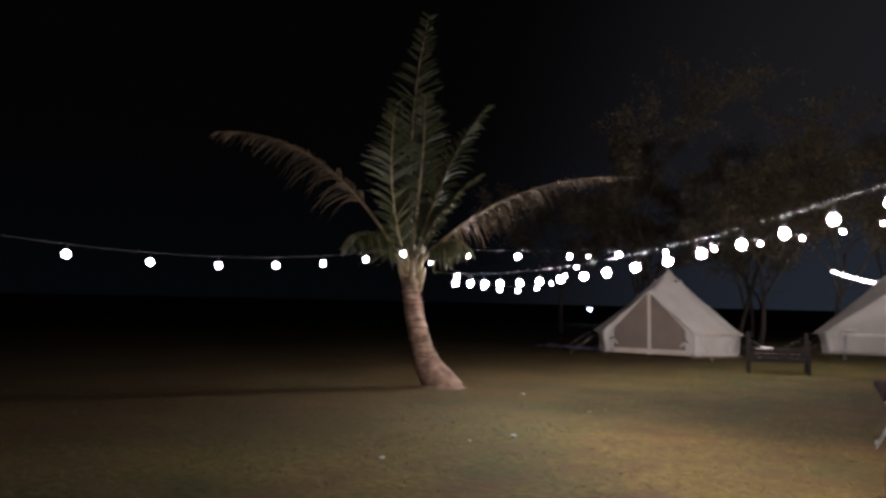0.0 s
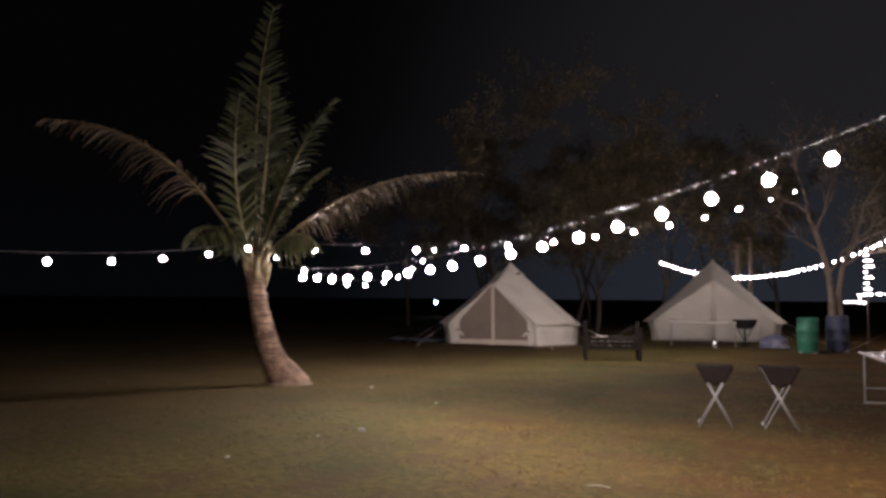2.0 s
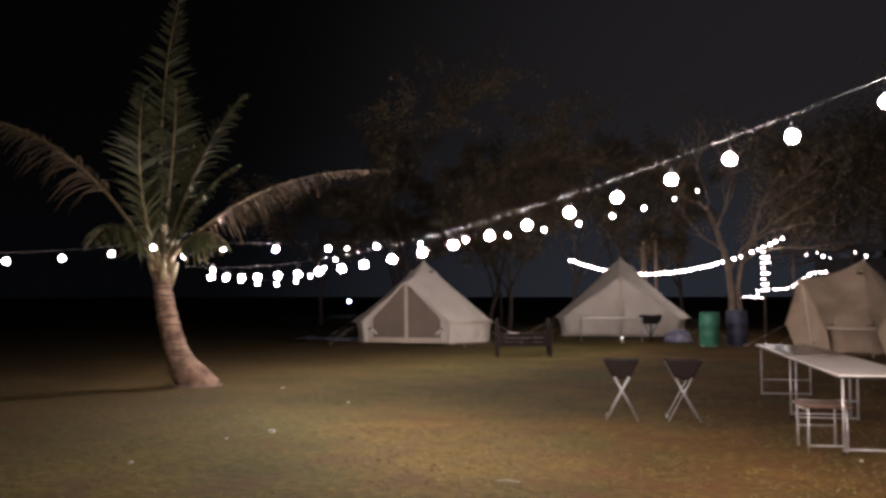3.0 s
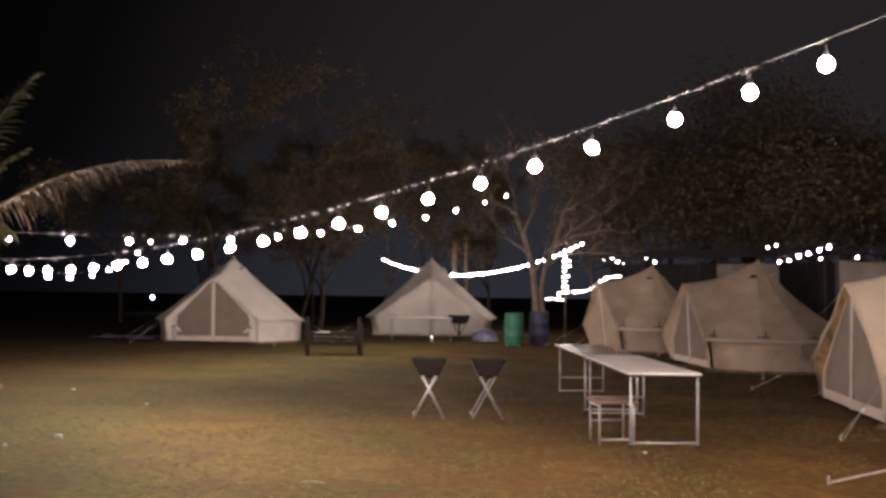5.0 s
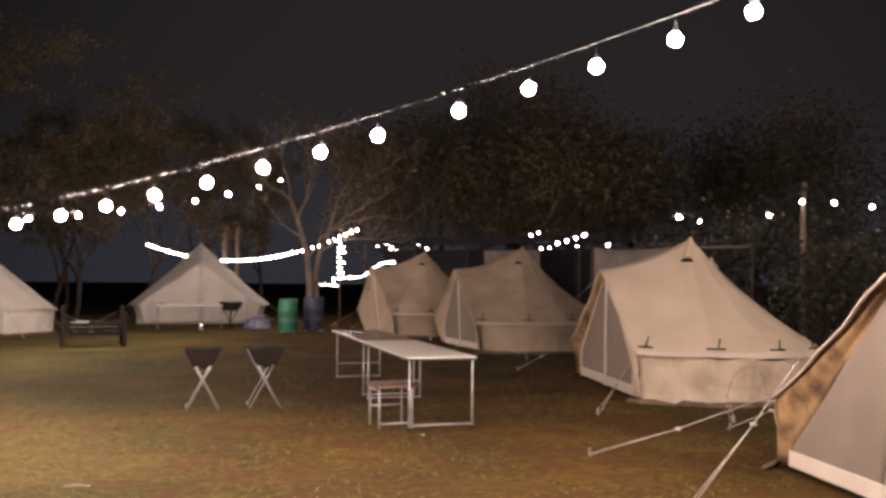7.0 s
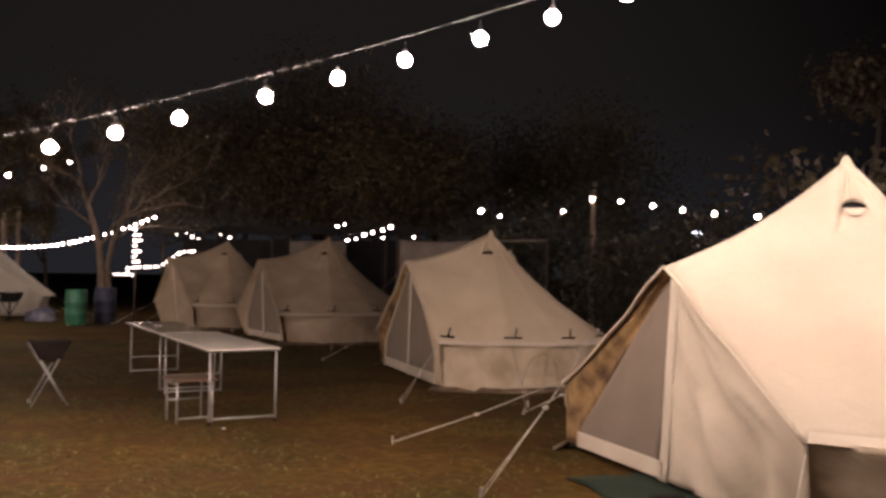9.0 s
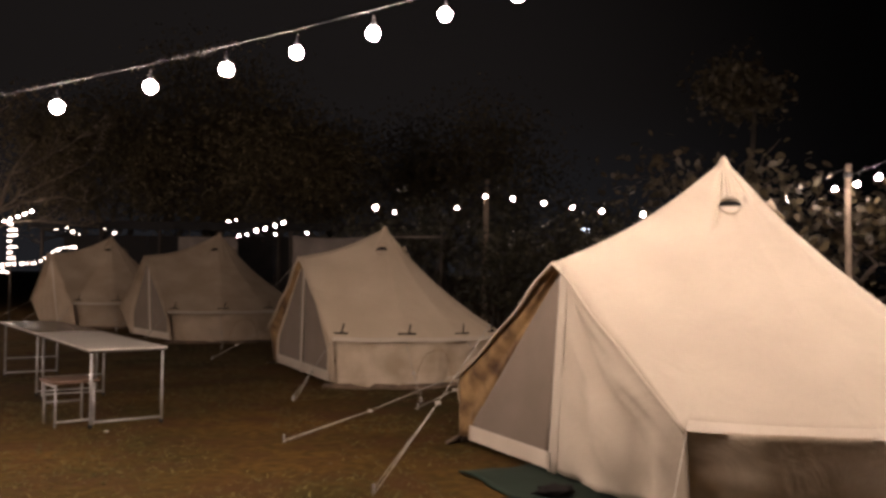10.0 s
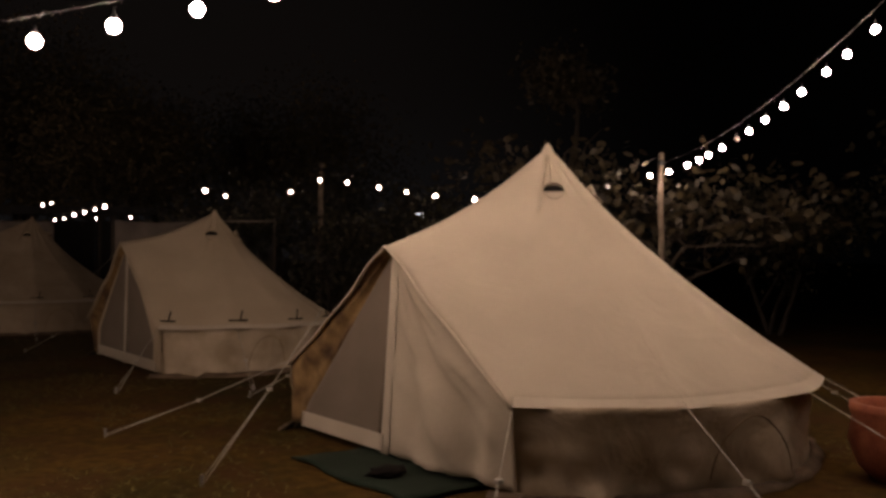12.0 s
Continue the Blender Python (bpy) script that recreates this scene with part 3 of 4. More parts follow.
string_light("festoon cable with lit bulbs leading away from the palm", (-9.4, 11.0), (0.04, -1.0), 16, [1.1, 2.17, 3.25, 4.3, 5.42, 6.56, 7.74] + [8.93 + 1.2 * k for k in range(6)],
             lambda s: 0.0157 * s * s - 0.196 * s + 2.679, drop=0.12, mat=BULB_DIM)
string_light("sagging cable with small lit bulbs from the palm towards the tents", (-9.6, 11.2), (-0.2, 0.98), 14.0, [-0.18, 1.07, 1.79, 2.53, 3.51, 4.75, 6.19, 7.4, 8.74, 9.85, 11.13],
             lambda s: 0.02478 * s * s - 0.2055 * s + 2.34, drop=0.1, r=0.05, mat=BULB_DIM)
# bulbs past about 7 m are out of view, added to light the large tent's wall
string_light("festoon cable with closely spaced lit bulbs on a pole", (11.5, 6.4), (-0.59, -0.80), 12.2,
             [-0.8, 0.33, 1.26, 1.77, 2.17, 2.69, 3.2, 3.59, 4.07, 4.55, 4.98, 5.51, 5.9, 6.38] + [6.85 + 0.46 * k for k in range(11)],
             lambda s: 0.0187 * min(s, 7.3) ** 2 - 0.031 * s + 3.019 + 0.22 * max(0.0, s - 7.3), r=0.031, mat=BULB_POLE, unlit=(6,))


def free_bulb(p, r, mat, parent, cache={}):
    key = (mat.name, round(r, 3), parent.name)
    if key not in cache:
        cache[key] = part("bulb", bulb_mesh(r, mat), mat, parent, "small lit bulb", True)
        b = cache[key]
    else:
        b = new("bulb", cache[key].data)
        b.parent = parent
        tagged(b, "small lit bulb")
    b.location = p


# string between the two wooden poles behind the tents
string_light("sagging cable with small lit bulbs between wooden poles", (11.35, 17.0), (0.015, -1.0), 10.6, [0.0, 1.31, 2.64, 3.73, 4.77, 6.04, 7.2, 8.3, 9.47],
             lambda s: 0.00227 * s ** 3 - 0.0193 * s * s - 0.0996 * s + 3.658, r=0.042, mat=BULB_FAR)


def led_garland():
    t = thing("led_garland", "dense garland of lit bulbs slung behind the tents", "string lights", None, "strings of bulbs over the lawn")
    a, b = Vector((-8.15, 37.9, 3.3)), Vector((1.25, 30.9, 3.7))
    at = lambda s: a.lerp(b, s) - Vector((0, 0, 4 * 0.98 * s * (1 - s)))
    part("cable", tube(bmesh.new(), [at(k / 30) + Vector((0, 0, 0.07)) for k in range(31)], 0.012, 5), CABLE, t, "", True)
    for k in range(44):
        free_bulb(at((k + 0.5) / 44), 0.038, BULB_GARLAND, t)


led_garland()


def pole(name, label, x, y, h, r=0.06, mat=None, lean=(0, 0)):
    t = thing(name, label, "pole", pose(x, y, 0), "wooden poles")
    pts = [(lean[0] * k / 8 + 0.015 * math.sin(k * 1.7), lean[1] * k / 8, -0.1 + (h + 0.1) * k / 8) for k in range(9)]
    part("shaft", tube(bmesh.new(), pts, [r * (1 - 0.03 * k) for k in range(9)], 10), mat or TREEBARK, t, "", True)
    part("wire_wrap", lathe(bmesh.new(), [(r * 0.95, 0), (r * 1.05, 0.02), (r * 1.05, 0.06), (r * 0.9, 0.08)], 10, (lean[0] * 0.93, lean[1] * 0.93, h - 0.2)), CABLE, t, "black wire wrapping", True)
    return t


pole("wooden_pole", "rough wooden pole carrying the bulb strings", 11.5, 6.45, 3.35, 0.058, lean=(0.05, 0.03))
# unseen pole, added to hold the far end of the lengthened pole string
pole("wooden_pole", "tall unseen wooden pole added at the end of the strings", 4.24, -3.44, 5.2, 0.08)
pole("wooden_pole", "rough wooden pole carrying the bulb strings", 11.35, 17.05, 4.1, 0.08, lean=(0.08, 0))
pole("wooden_pole", "tall unseen wooden pole added at the end of the strings", 7.62, 0.44, 5.2, 0.08)
pole("wooden_pole", "pale wooden post standing behind the tents", -4.75, 38.6, 4.1, 0.14, TREEBARK)
pole("wooden_pole", "pale wooden post standing behind the tents", -4.2, 38.6, 4.4, 0.11, TREEBARK)


# ---- coconut palm ----
def palm():
    t = thing("coconut_palm", "young coconut palm with a bent ringed trunk and open fronds", "palm tree", pose(-9.3, 11.0, 0, 0, 0, 36.6))
    # local x to the side, y away, z up
    ctrl = [(0.1, 0, -0.1, 0.4), (-0.02, 0, 0.12, 0.33), (-0.18, 0, 0.34, 0.26), (-0.31, 0, 0.62, 0.22), (-0.41, 0, 0.95, 0.2), (-0.5, 0, 1.35, 0.175),
            (-0.57, 0, 1.75, 0.165), (-0.6, 0, 2.05, 0.165), (-0.6, 0, 2.3, 0.14)]
    pts, rad = [], []
    n = 90
    for k in range(n + 1):
        f = k / n * (len(ctrl) - 1)
        i = min(int(f), len(ctrl) - 2)
        g = f - i
        a = [ctrl[i][j] * (1 - g) + ctrl[i + 1][j] * g for j in range(4)]
        ring = 0.022 * (1 if k % 5 < 1 else (-0.5 if k % 5 < 2 else 0)) if a[2] > 0.15 else 0
        pts.append(Vector(a[:3]))
        rad.append(a[3] + ring)
    for _ in range(3):
        pts = [pts[0]] + [(pts[i - 1] + pts[i] * 2 + pts[i + 1]) / 4 for i in range(1, n)] + [pts[-1]]
    part("trunk", tube(bmesh.new(), pts, rad, 20), BARK, t, "grey-brown ringed trunk, swollen at the foot", True)
    rnd = random.Random(8)
    k = 26
    while k < 84:
        c, r = pts[k], rad[k] + 0.004
        tilt = rnd.uniform(-0.12, 0.12)
        ring = [c + Vector((r * math.cos(a), r * math.sin(a), tilt * r * math.cos(a) + 0.01 * math.sin(3 * a + k))) for a in (2 * math.pi * q / 20 for q in range(21))]
        part("leaf_scar", tube(bmesh.new(), ring, 0.007 + 0.008 * rnd.random() * (k / 84), 5), DARKWOOD, t, "dark ring on the trunk", True)
        k += rnd.choice((3, 4, 5))
    part("root_collar", lathe(bmesh.new(), [(0.52, -0.05), (0.42, 0.02), (0.34, 0.06), (0.25, 0.08)], 18, (0.06, 0, 0)), SKIRT, t, "", True)
    for k in range(9):
        a = k * 2.4
        o = Vector((math.cos(a), math.sin(a), 0))
        p = Vector((-0.58, 0, 1.85 + 0.05 * k))
        part("leaf_base", tube(bmesh.new(), [p + o * 0.12, p + o * 0.2 + Vector((0, 0, 0.2)), p + o * 0.26 + Vector((0, 0, 0.42))], [0.09, 0.06, 0.03], 7), STALK, t, "", True)
    crown = Vector((-0.6, 0, 2.1))

    def frond(p1, p2, p3, leaf=0.6, droop=0.5, n=70, mat=LEAF, start=0.18, seed=0, r=0.035, shorten=0.45):
        rnd = random.Random(seed)
        P = [crown, crown + Vector(p1), crown + Vector(p2), crown + Vector(p3)]
        at = lambda s: P[0] * (1 - s) ** 3 + P[1] * 3 * s * (1 - s) ** 2 + P[2] * 3 * s * s * (1 - s) + P[3] * s ** 3
        stalk = part("frond", tube(bmesh.new(), [at(k / 24) for k in range(25)], [r * (1 - 0.92 * k / 24) + 0.003 for k in range(25)], 6), STALK, t, "", True)
        verts, faces = [], []
        for k in range(n):
            s = start + (1 - start) * (k + rnd.random() * 0.4) / n
            p, d = at(s), (at(min(1, s + 0.01)) - at(s - 0.01)).normalized()
            side = d.cross(Vector((0, -0.35, 1)))
            side = side.normalized() if side.length > 0.05 else Vector((0, 1, 0))
            up = side.cross(d).normalized()
            L = leaf * (0.55 + 0.6 * math.sin(math.pi * min(1, 0.15 + s * 0.85))) * (1 - shorten * max(0, s - 0.6) / 0.4) * rnd.uniform(0.8, 1.15)
            for sg in (1, -1):
                if rnd.random() < 0.06:
                    continue
                dr = (side * sg * 0.8 + d * rnd.uniform(0.45, 0.8) + up * rnd.uniform(-0.1, 0.35)).normalized()
                w = 0.02 * rnd.uniform(0.8, 1.3)
                wv = d.cross(up).cross(dr).normalized() * w if rnd.random() < 0.5 else (d - dr * d.dot(dr)).normalized() * w
                q0, b0 = p, len(verts)
                for j in range(5):
                    f = j / 4
                    q = p + dr * L * f + Vector((0, 0, -droop * L * f * f * rnd.uniform(0.85, 1.15)))
                    ww = wv * (1 - f ** 2.2) * (0.6 + 0.8 * min(1, f * 3))
                    verts += [q + ww, q - ww]
                for j in range(4):
                    i = b0 + 2 * j
                    faces.append((i, i + 1, i + 3, i + 2))
        tagged(part("leaf_fringe", (verts, faces), mat, stalk), kind="stuff")

    # side, away, up of the two handles and the tip of each frond
    frond((-0.6, 0.1, 1.0), (-1.7, 0.1, 2.9), (-3.9, 0.2, 2.75), 0.75, 0.8, 80, LEAF_DRY, 0.4, 1)
    frond((0.0, 0.3, 1.6), (-0.2, 0.4, 3.2), (0.25, 0.6, 5.3), 0.75, 0.15, 80, LEAF, 0.2, 2)
    frond((0.3, -0.1, 1.2), (0.8, -0.2, 2.6), (1.45, -0.2, 3.3), 0.6, 0.35, 70, LEAF, 0.2, 3)
    frond((0.75, -0.2, 1.0), (2.1, -0.3, 2.05), (4.3, -0.3, 1.95), 0.5, 1.0, 80, LEAF_DRY, 0.2, 4, 0.04, 0.85)
    frond((0.2, -0.4, 0.7), (0.7, -0.6, 1.5), (1.3, -0.9, 1.85), 0.6, 0.4, 60, LEAF, 0.15, 5)
    frond((-0.3, -0.3, 0.8), (-0.5, -0.5, 1.9), (-0.3, -0.7, 3.2), 0.75, 0.2, 80, LEAF, 0.15, 6)
    frond((-0.4, 0.4, 0.6), (-0.9, 0.7, 1.3), (-1.35, 0.9, 0.6), 0.55, 0.8, 60, LEAF, 0.2, 7)
    frond((-0.1, 0.9, 0.8), (-0.3, 1.9, 1.5), (-0.4, 3.0, 1.2), 0.6, 0.6, 60, LEAF, 0.2, 8)
    frond((-0.35, -0.5, 0.6), (-0.8, -0.9, 1.0), (-1.0, -1.3, 0.5), 0.55, 0.8, 60, LEAF, 0.25, 9)
    frond((0.1, 0.1, 1.4), (0.25, 0.1, 2.6), (0.2, 0.3, 3.6), 0.7, 0.25, 80, LEAF, 0.15, 10)
    frond((0.35, -0.2, 0.6), (0.8, -0.4, 0.9), (1.1, -0.5, 0.5), 0.45, 1.1, 46, LEAF, 0.3, 11)


palm()


# ---- trees and shrubs ----
def tree(name, label, x, y, h, spread, seed, foliage=FOLIAGE, leaves=2500, leaf=0.09, stems=1, trunk=0.13, levels=4, bare=0.0, fork=0.35, droop=0.0,
         crown_low=0.3, lean=(0, 0), bark=None, squash=1.0, reach=1.0, puff=0.0):
    rnd = random.Random(seed)
    t = thing(name, label, "tree" if name != "shrub" else "shrub", pose(x, y, 0), "trees round the lawn")
    tips = []
    bm_trunk, bm_limbs = bmesh.new(), bmesh.new()

    def grow(p, d, length, r, level):
        pts, rad = [p], [r]
        q, dd = p.copy(), d.copy()
        n = 6
        for k in range(n):
            dd = (dd + Vector((rnd.uniform(-1, 1), rnd.uniform(-1, 1), rnd.uniform(-0.5, 0.8) - droop * level * 0.3)) * 0.17).normalized()
            q = q + dd * (length / n)
            pts.append(q.copy())
            rad.append(r * (1 - 0.5 * (k + 1) / n))
            if level >= 2 and rnd.random() > bare:
                tips.append((q.copy(), dd.copy()))
        tube(bm_trunk if level == 0 else bm_limbs, pts, rad, 9 if level == 0 else (6 if level < 3 else 4))
        if level < levels:
            for k in range(rnd.choice((2, 3, 3)) + (level == 0) * 2):
                i = rnd.randint(2, n) if k else n
                side = Vector((rnd.uniform(-1, 1), rnd.uniform(-1, 1), rnd.uniform(-0.2, 0.7))).normalized()
                nd = (dd * 0.65 + side * spread).normalized()
                nd.z *= squash
                grow(pts[i], nd.normalized(), length * rnd.uniform(0.55, 0.8) * (reach if level == 0 else 1), rad[i] * 0.75, level + 1)

    for s in range(stems):
        a = 2 * math.pi * s / stems + seed
        d = Vector((lean[0] + (0.35 * math.cos(a) if stems > 1 else 0), lean[1] + (0.35 * math.sin(a) if stems > 1 else 0), 1)).normalized()
        grow(Vector((0.12 * math.cos(a), 0.12 * math.sin(a), -0.1)) if stems > 1 else Vector((0, 0, -0.1)), d, h * fork, trunk, 0)
    part("trunk", bm_trunk, bark or TREEBARK, t, "", True)
    tagged(part("limb_network", bm_limbs, bark or TREEBARK, t, "", True), kind="stuff")
    if leaves and tips:
        verts, faces = [], []
        low = h * crown_low
        tips = [c for c in tips if c[0].z > low] or tips
        for _ in range(leaves):
            c, d = rnd.choice(tips)
            p = c + Vector((rnd.gauss(0, 1), rnd.gauss(0, 1), rnd.gauss(0, 0.8))) * (puff or leaf * 2.2)
            a = Vector((rnd.uniform(-1, 1), rnd.uniform(-1, 1), rnd.uniform(-0.9, 0.5) - droop)).normalized()
            b = a.orthogonal().normalized()
            b = (b * math.cos(rnd.random() * 6) + a.cross(b) * math.sin(rnd.random() * 6)).normalized()
            L, W = leaf * rnd.uniform(0.7, 1.5), leaf * rnd.uniform(0.25, 0.45)
            i = len(verts)
            verts += [p, p + a * L * 0.3 + b * W * 0.9, p + a * L * 0.7 + b * W * 0.85, p + a * L, p + a * L * 0.7 - b * W * 0.85, p + a * L * 0.3 - b * W * 0.9]
            faces.append(tuple(range(i, i + 6)))
        tagged(part("crown", (verts, faces), foliage, t, "uneven crown of small leaves"), kind="stuff")
    return t


def forked_tree(x, y):
    """A leaning bare trunk that forks low into long rising limbs with fine twigs."""
    rnd = random.Random(11)
    t = thing("tree", "bare grey-barked tree forking into long rising limbs and fine twigs", "tree", pose(x, y, 0), "trees round the lawn")
    part("trunk", tube(bmesh.new(), [(0.05, 0, -0.1), (0.0, 0, 0.8), (-0.02, 0, 1.7), (-0.1, 0, 2.5), (-0.26, 0, 3.2), (-0.5, 0, 4.0), (-0.75, 0, 4.7)], [0.18, 0.135, 0.12, 0.11, 0.1, 0.09, 0.075], 10), TREEBARK, t, "", True)
    part("trunk", tube(bmesh.new(), [(0.1, 0.2, -0.1), (0.25, 0.25, 0.9), (0.2, 0.15, 1.9), (0.35, 0.1, 2.8), (0.7, 0, 3.6), (1.05, 0, 4.9), (1.7, 0.1, 6.0)], [0.12, 0.1, 0.09, 0.085, 0.075, 0.055, 0.03], 8), TREEBARK, t, "", True)
    limbs = [[(-0.75, 0, 4.7), (-1.1, 0, 5.05), (-1.5, -0.1, 5.15), (-1.9, -0.2, 5.4)], [(-0.75, 0, 4.7), (-0.85, 0.2, 5.4), (-1.1, 0.3, 6.2), (-1.15, 0.3, 6.9)],
             [(-0.5, 0, 4.0), (-0.15, -0.2, 4.9), (0.1, -0.3, 5.8), (0.2, -0.2, 6.8)], [(-0.1, 0, 2.5), (0.5, -0.3, 3.4), (1.3, -0.5, 4.1), (2.3, -0.6, 4.7), (3.4, -0.7, 5.3)],
             [(0.7, 0, 3.6), (1.6, 0.2, 4.0), (2.6, 0.3, 4.2), (3.6, 0.3, 4.1)], [(1.05, 0, 4.9), (1.9, 0.3, 5.4), (2.9, 0.4, 6.1), (3.6, 0.4, 6.6)],
             [(0.35, 0.1, 2.8), (0.9, 0.4, 3.2), (1.9, 0.6, 3.35), (2.7, 0.6, 3.3)], [(-0.26, 0, 3.2), (-0.9, -0.3, 3.7), (-1.4, -0.4, 4.3)]]
    twigs, verts, faces = bmesh.new(), [], []

    def twig(p, d, length, r, level):
        pts, q, dd = [p], p.copy(), d.copy()
        for _ in range(5):
            dd = (dd + Vector((rnd.uniform(-1, 1), rnd.uniform(-1, 1), rnd.uniform(-0.5, 0.8))) * 0.22).normalized()
            q = q + dd * length / 5
            pts.append(q.copy())
        tube(twigs, pts, [r * (1 - 0.13 * k) for k in range(6)], 4)
        if level < 2:
            for _ in range(3):
                twig(pts[rnd.randint(2, 5)], (dd + Vector((rnd.uniform(-1, 1), rnd.uniform(-1, 1), rnd.uniform(-0.3, 0.9)))).normalized(), length * 0.65, r * 0.6, level + 1)
        else:
            for _ in range(5):
                c = q + Vector((rnd.gauss(0, 0.18), rnd.gauss(0, 0.18), rnd.gauss(0, 0.15)))
                a = Vector((rnd.uniform(-1, 1), rnd.uniform(-1, 1), rnd.uniform(-1, 0.3))).normalized() * 0.1
                b = a.orthogonal().normalized() * 0.035
                faces.append(tuple(range(len(verts), len(verts) + 4)))
                verts.extend([c, c + a * 0.5 + b, c + a, c + a * 0.5 - b])

    for limb in limbs:
        pts = [Vector(p) for p in limb]
        fine = [pts[i].lerp(pts[i + 1], f / 4) + Vector((rnd.gauss(0, 0.025), rnd.gauss(0, 0.025), rnd.gauss(0, 0.025))) * (f > 0) for i in range(len(pts) - 1) for f in range(4)] + [pts[-1]]
        part("limb", tube(bmesh.new(), fine, [0.055 * (1 - 0.75 * k / (len(fine) - 1)) for k in range(len(fine))], 6), TREEBARK, t, "", True)
        for k in range(3, len(fine)):
            if rnd.random() < 0.75:
                d = (fine[k] - fine[k - 1]).normalized() + Vector((rnd.uniform(-0.9, 0.9), rnd.uniform(-0.9, 0.9), rnd.uniform(-0.2, 1.0)))
                twig(fine[k], d.normalized(), rnd.uniform(0.6, 1.3), 0.022, 0)
    tagged(part("twig_network", twigs, TREEBARK, t, "", True), kind="stuff")
    tagged(part("crown", (verts, faces), FOLIAGE_DRY, t, "thin scatter of small leaves"), kind="stuff")


forked_tree(-0.6, 30.8)
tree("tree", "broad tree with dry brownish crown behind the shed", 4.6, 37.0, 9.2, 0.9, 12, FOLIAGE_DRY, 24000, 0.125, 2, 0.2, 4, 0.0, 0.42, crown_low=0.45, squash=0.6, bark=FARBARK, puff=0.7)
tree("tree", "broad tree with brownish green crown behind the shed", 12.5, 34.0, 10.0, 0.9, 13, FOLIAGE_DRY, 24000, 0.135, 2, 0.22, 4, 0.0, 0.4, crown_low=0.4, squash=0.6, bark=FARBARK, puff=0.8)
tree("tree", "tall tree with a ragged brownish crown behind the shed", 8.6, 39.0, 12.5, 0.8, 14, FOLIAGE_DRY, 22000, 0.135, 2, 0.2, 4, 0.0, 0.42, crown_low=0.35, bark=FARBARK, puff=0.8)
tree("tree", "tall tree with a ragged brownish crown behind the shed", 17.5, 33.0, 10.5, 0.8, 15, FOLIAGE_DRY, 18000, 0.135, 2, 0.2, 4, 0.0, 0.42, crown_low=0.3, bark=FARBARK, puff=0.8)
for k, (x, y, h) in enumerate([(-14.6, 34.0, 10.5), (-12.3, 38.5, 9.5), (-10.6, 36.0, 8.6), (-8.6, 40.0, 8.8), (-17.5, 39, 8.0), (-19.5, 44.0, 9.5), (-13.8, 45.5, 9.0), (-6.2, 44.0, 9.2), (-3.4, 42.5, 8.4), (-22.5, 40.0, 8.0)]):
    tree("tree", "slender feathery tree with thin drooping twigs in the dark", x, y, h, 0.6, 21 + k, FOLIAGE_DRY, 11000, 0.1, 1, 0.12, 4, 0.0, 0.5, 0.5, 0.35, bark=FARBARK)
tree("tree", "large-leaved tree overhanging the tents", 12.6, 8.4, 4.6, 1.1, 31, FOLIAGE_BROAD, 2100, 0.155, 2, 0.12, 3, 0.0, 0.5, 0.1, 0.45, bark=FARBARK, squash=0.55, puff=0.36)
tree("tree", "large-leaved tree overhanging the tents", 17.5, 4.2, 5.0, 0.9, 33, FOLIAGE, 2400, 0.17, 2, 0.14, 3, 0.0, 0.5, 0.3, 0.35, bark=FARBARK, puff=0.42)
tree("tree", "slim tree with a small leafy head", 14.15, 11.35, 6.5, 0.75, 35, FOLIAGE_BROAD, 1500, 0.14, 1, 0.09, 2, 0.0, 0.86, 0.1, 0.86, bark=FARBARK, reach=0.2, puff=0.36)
for k, (x, y, h) in enumerate([(10.6, 14.8, 3.0), (12.4, 13.0, 3.4), (13.8, 16.5, 4.2), (11.2, 19.6, 4.4), (15.2, 11.0, 3.0), (14.5, 20.0, 4.8), (18.0, 8.5, 3.6), (17.5, 2.5, 3.0),
                                (9.4, 20.8, 3.6), (18.5, 14.0, 4.0)]):
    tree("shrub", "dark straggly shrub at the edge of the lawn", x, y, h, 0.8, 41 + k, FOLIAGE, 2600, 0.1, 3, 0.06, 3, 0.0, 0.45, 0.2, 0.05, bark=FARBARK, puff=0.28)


# ---- shed behind the tents ----
def shed():
    a, b = Vector((1.8, 33.4, 0)), Vector((13.4, 27.0, 0))
    u = (b - a).normalized()
    L = (b - a).length
    m = Matrix.Translation(a) @ Matrix.Rotation(math.atan2(u.y, u.x), 4, "Z")
    t = thing("shed", "long dark open-fronted shed with a flat overhanging roof", "shed", m)
    for k in range(8):
        w = L / 8
        part("wall_panel", box(bmesh.new(), (w - 0.03, 0.06, 3.0), (w * (k + 0.5), 1.2, 1.5), None, 0.01), SHED, t)
    part("roof", box(bmesh.new(), (L + 0.8, 3.2, 0.14), (L / 2, 1.0, 3.42), Matrix.Rotation(radians(2), 4, "X"), 0.02), SHED, t, "dark flat roof")
    part("fascia", box(bmesh.new(), (L + 0.8, 0.05, 0.3), (L / 2, -0.62, 3.3), None, 0.01), SHED, t)
    for k in range(7):
        part("post", tube(bmesh.new(), [(L * k / 6, -0.5, 0), (L * k / 6, -0.5, 3.3)], 0.06, 8), FARBARK, t, "", True)
    part("front_board", box(bmesh.new(), (2.2, 0.05, 2.3), (L * 0.47, -0.55, 1.75), None, 0.01), SHEET, t, "grey board leaning at the front")
    return t, m, L


SHED_T, SHED_M, SHED_L = shed()


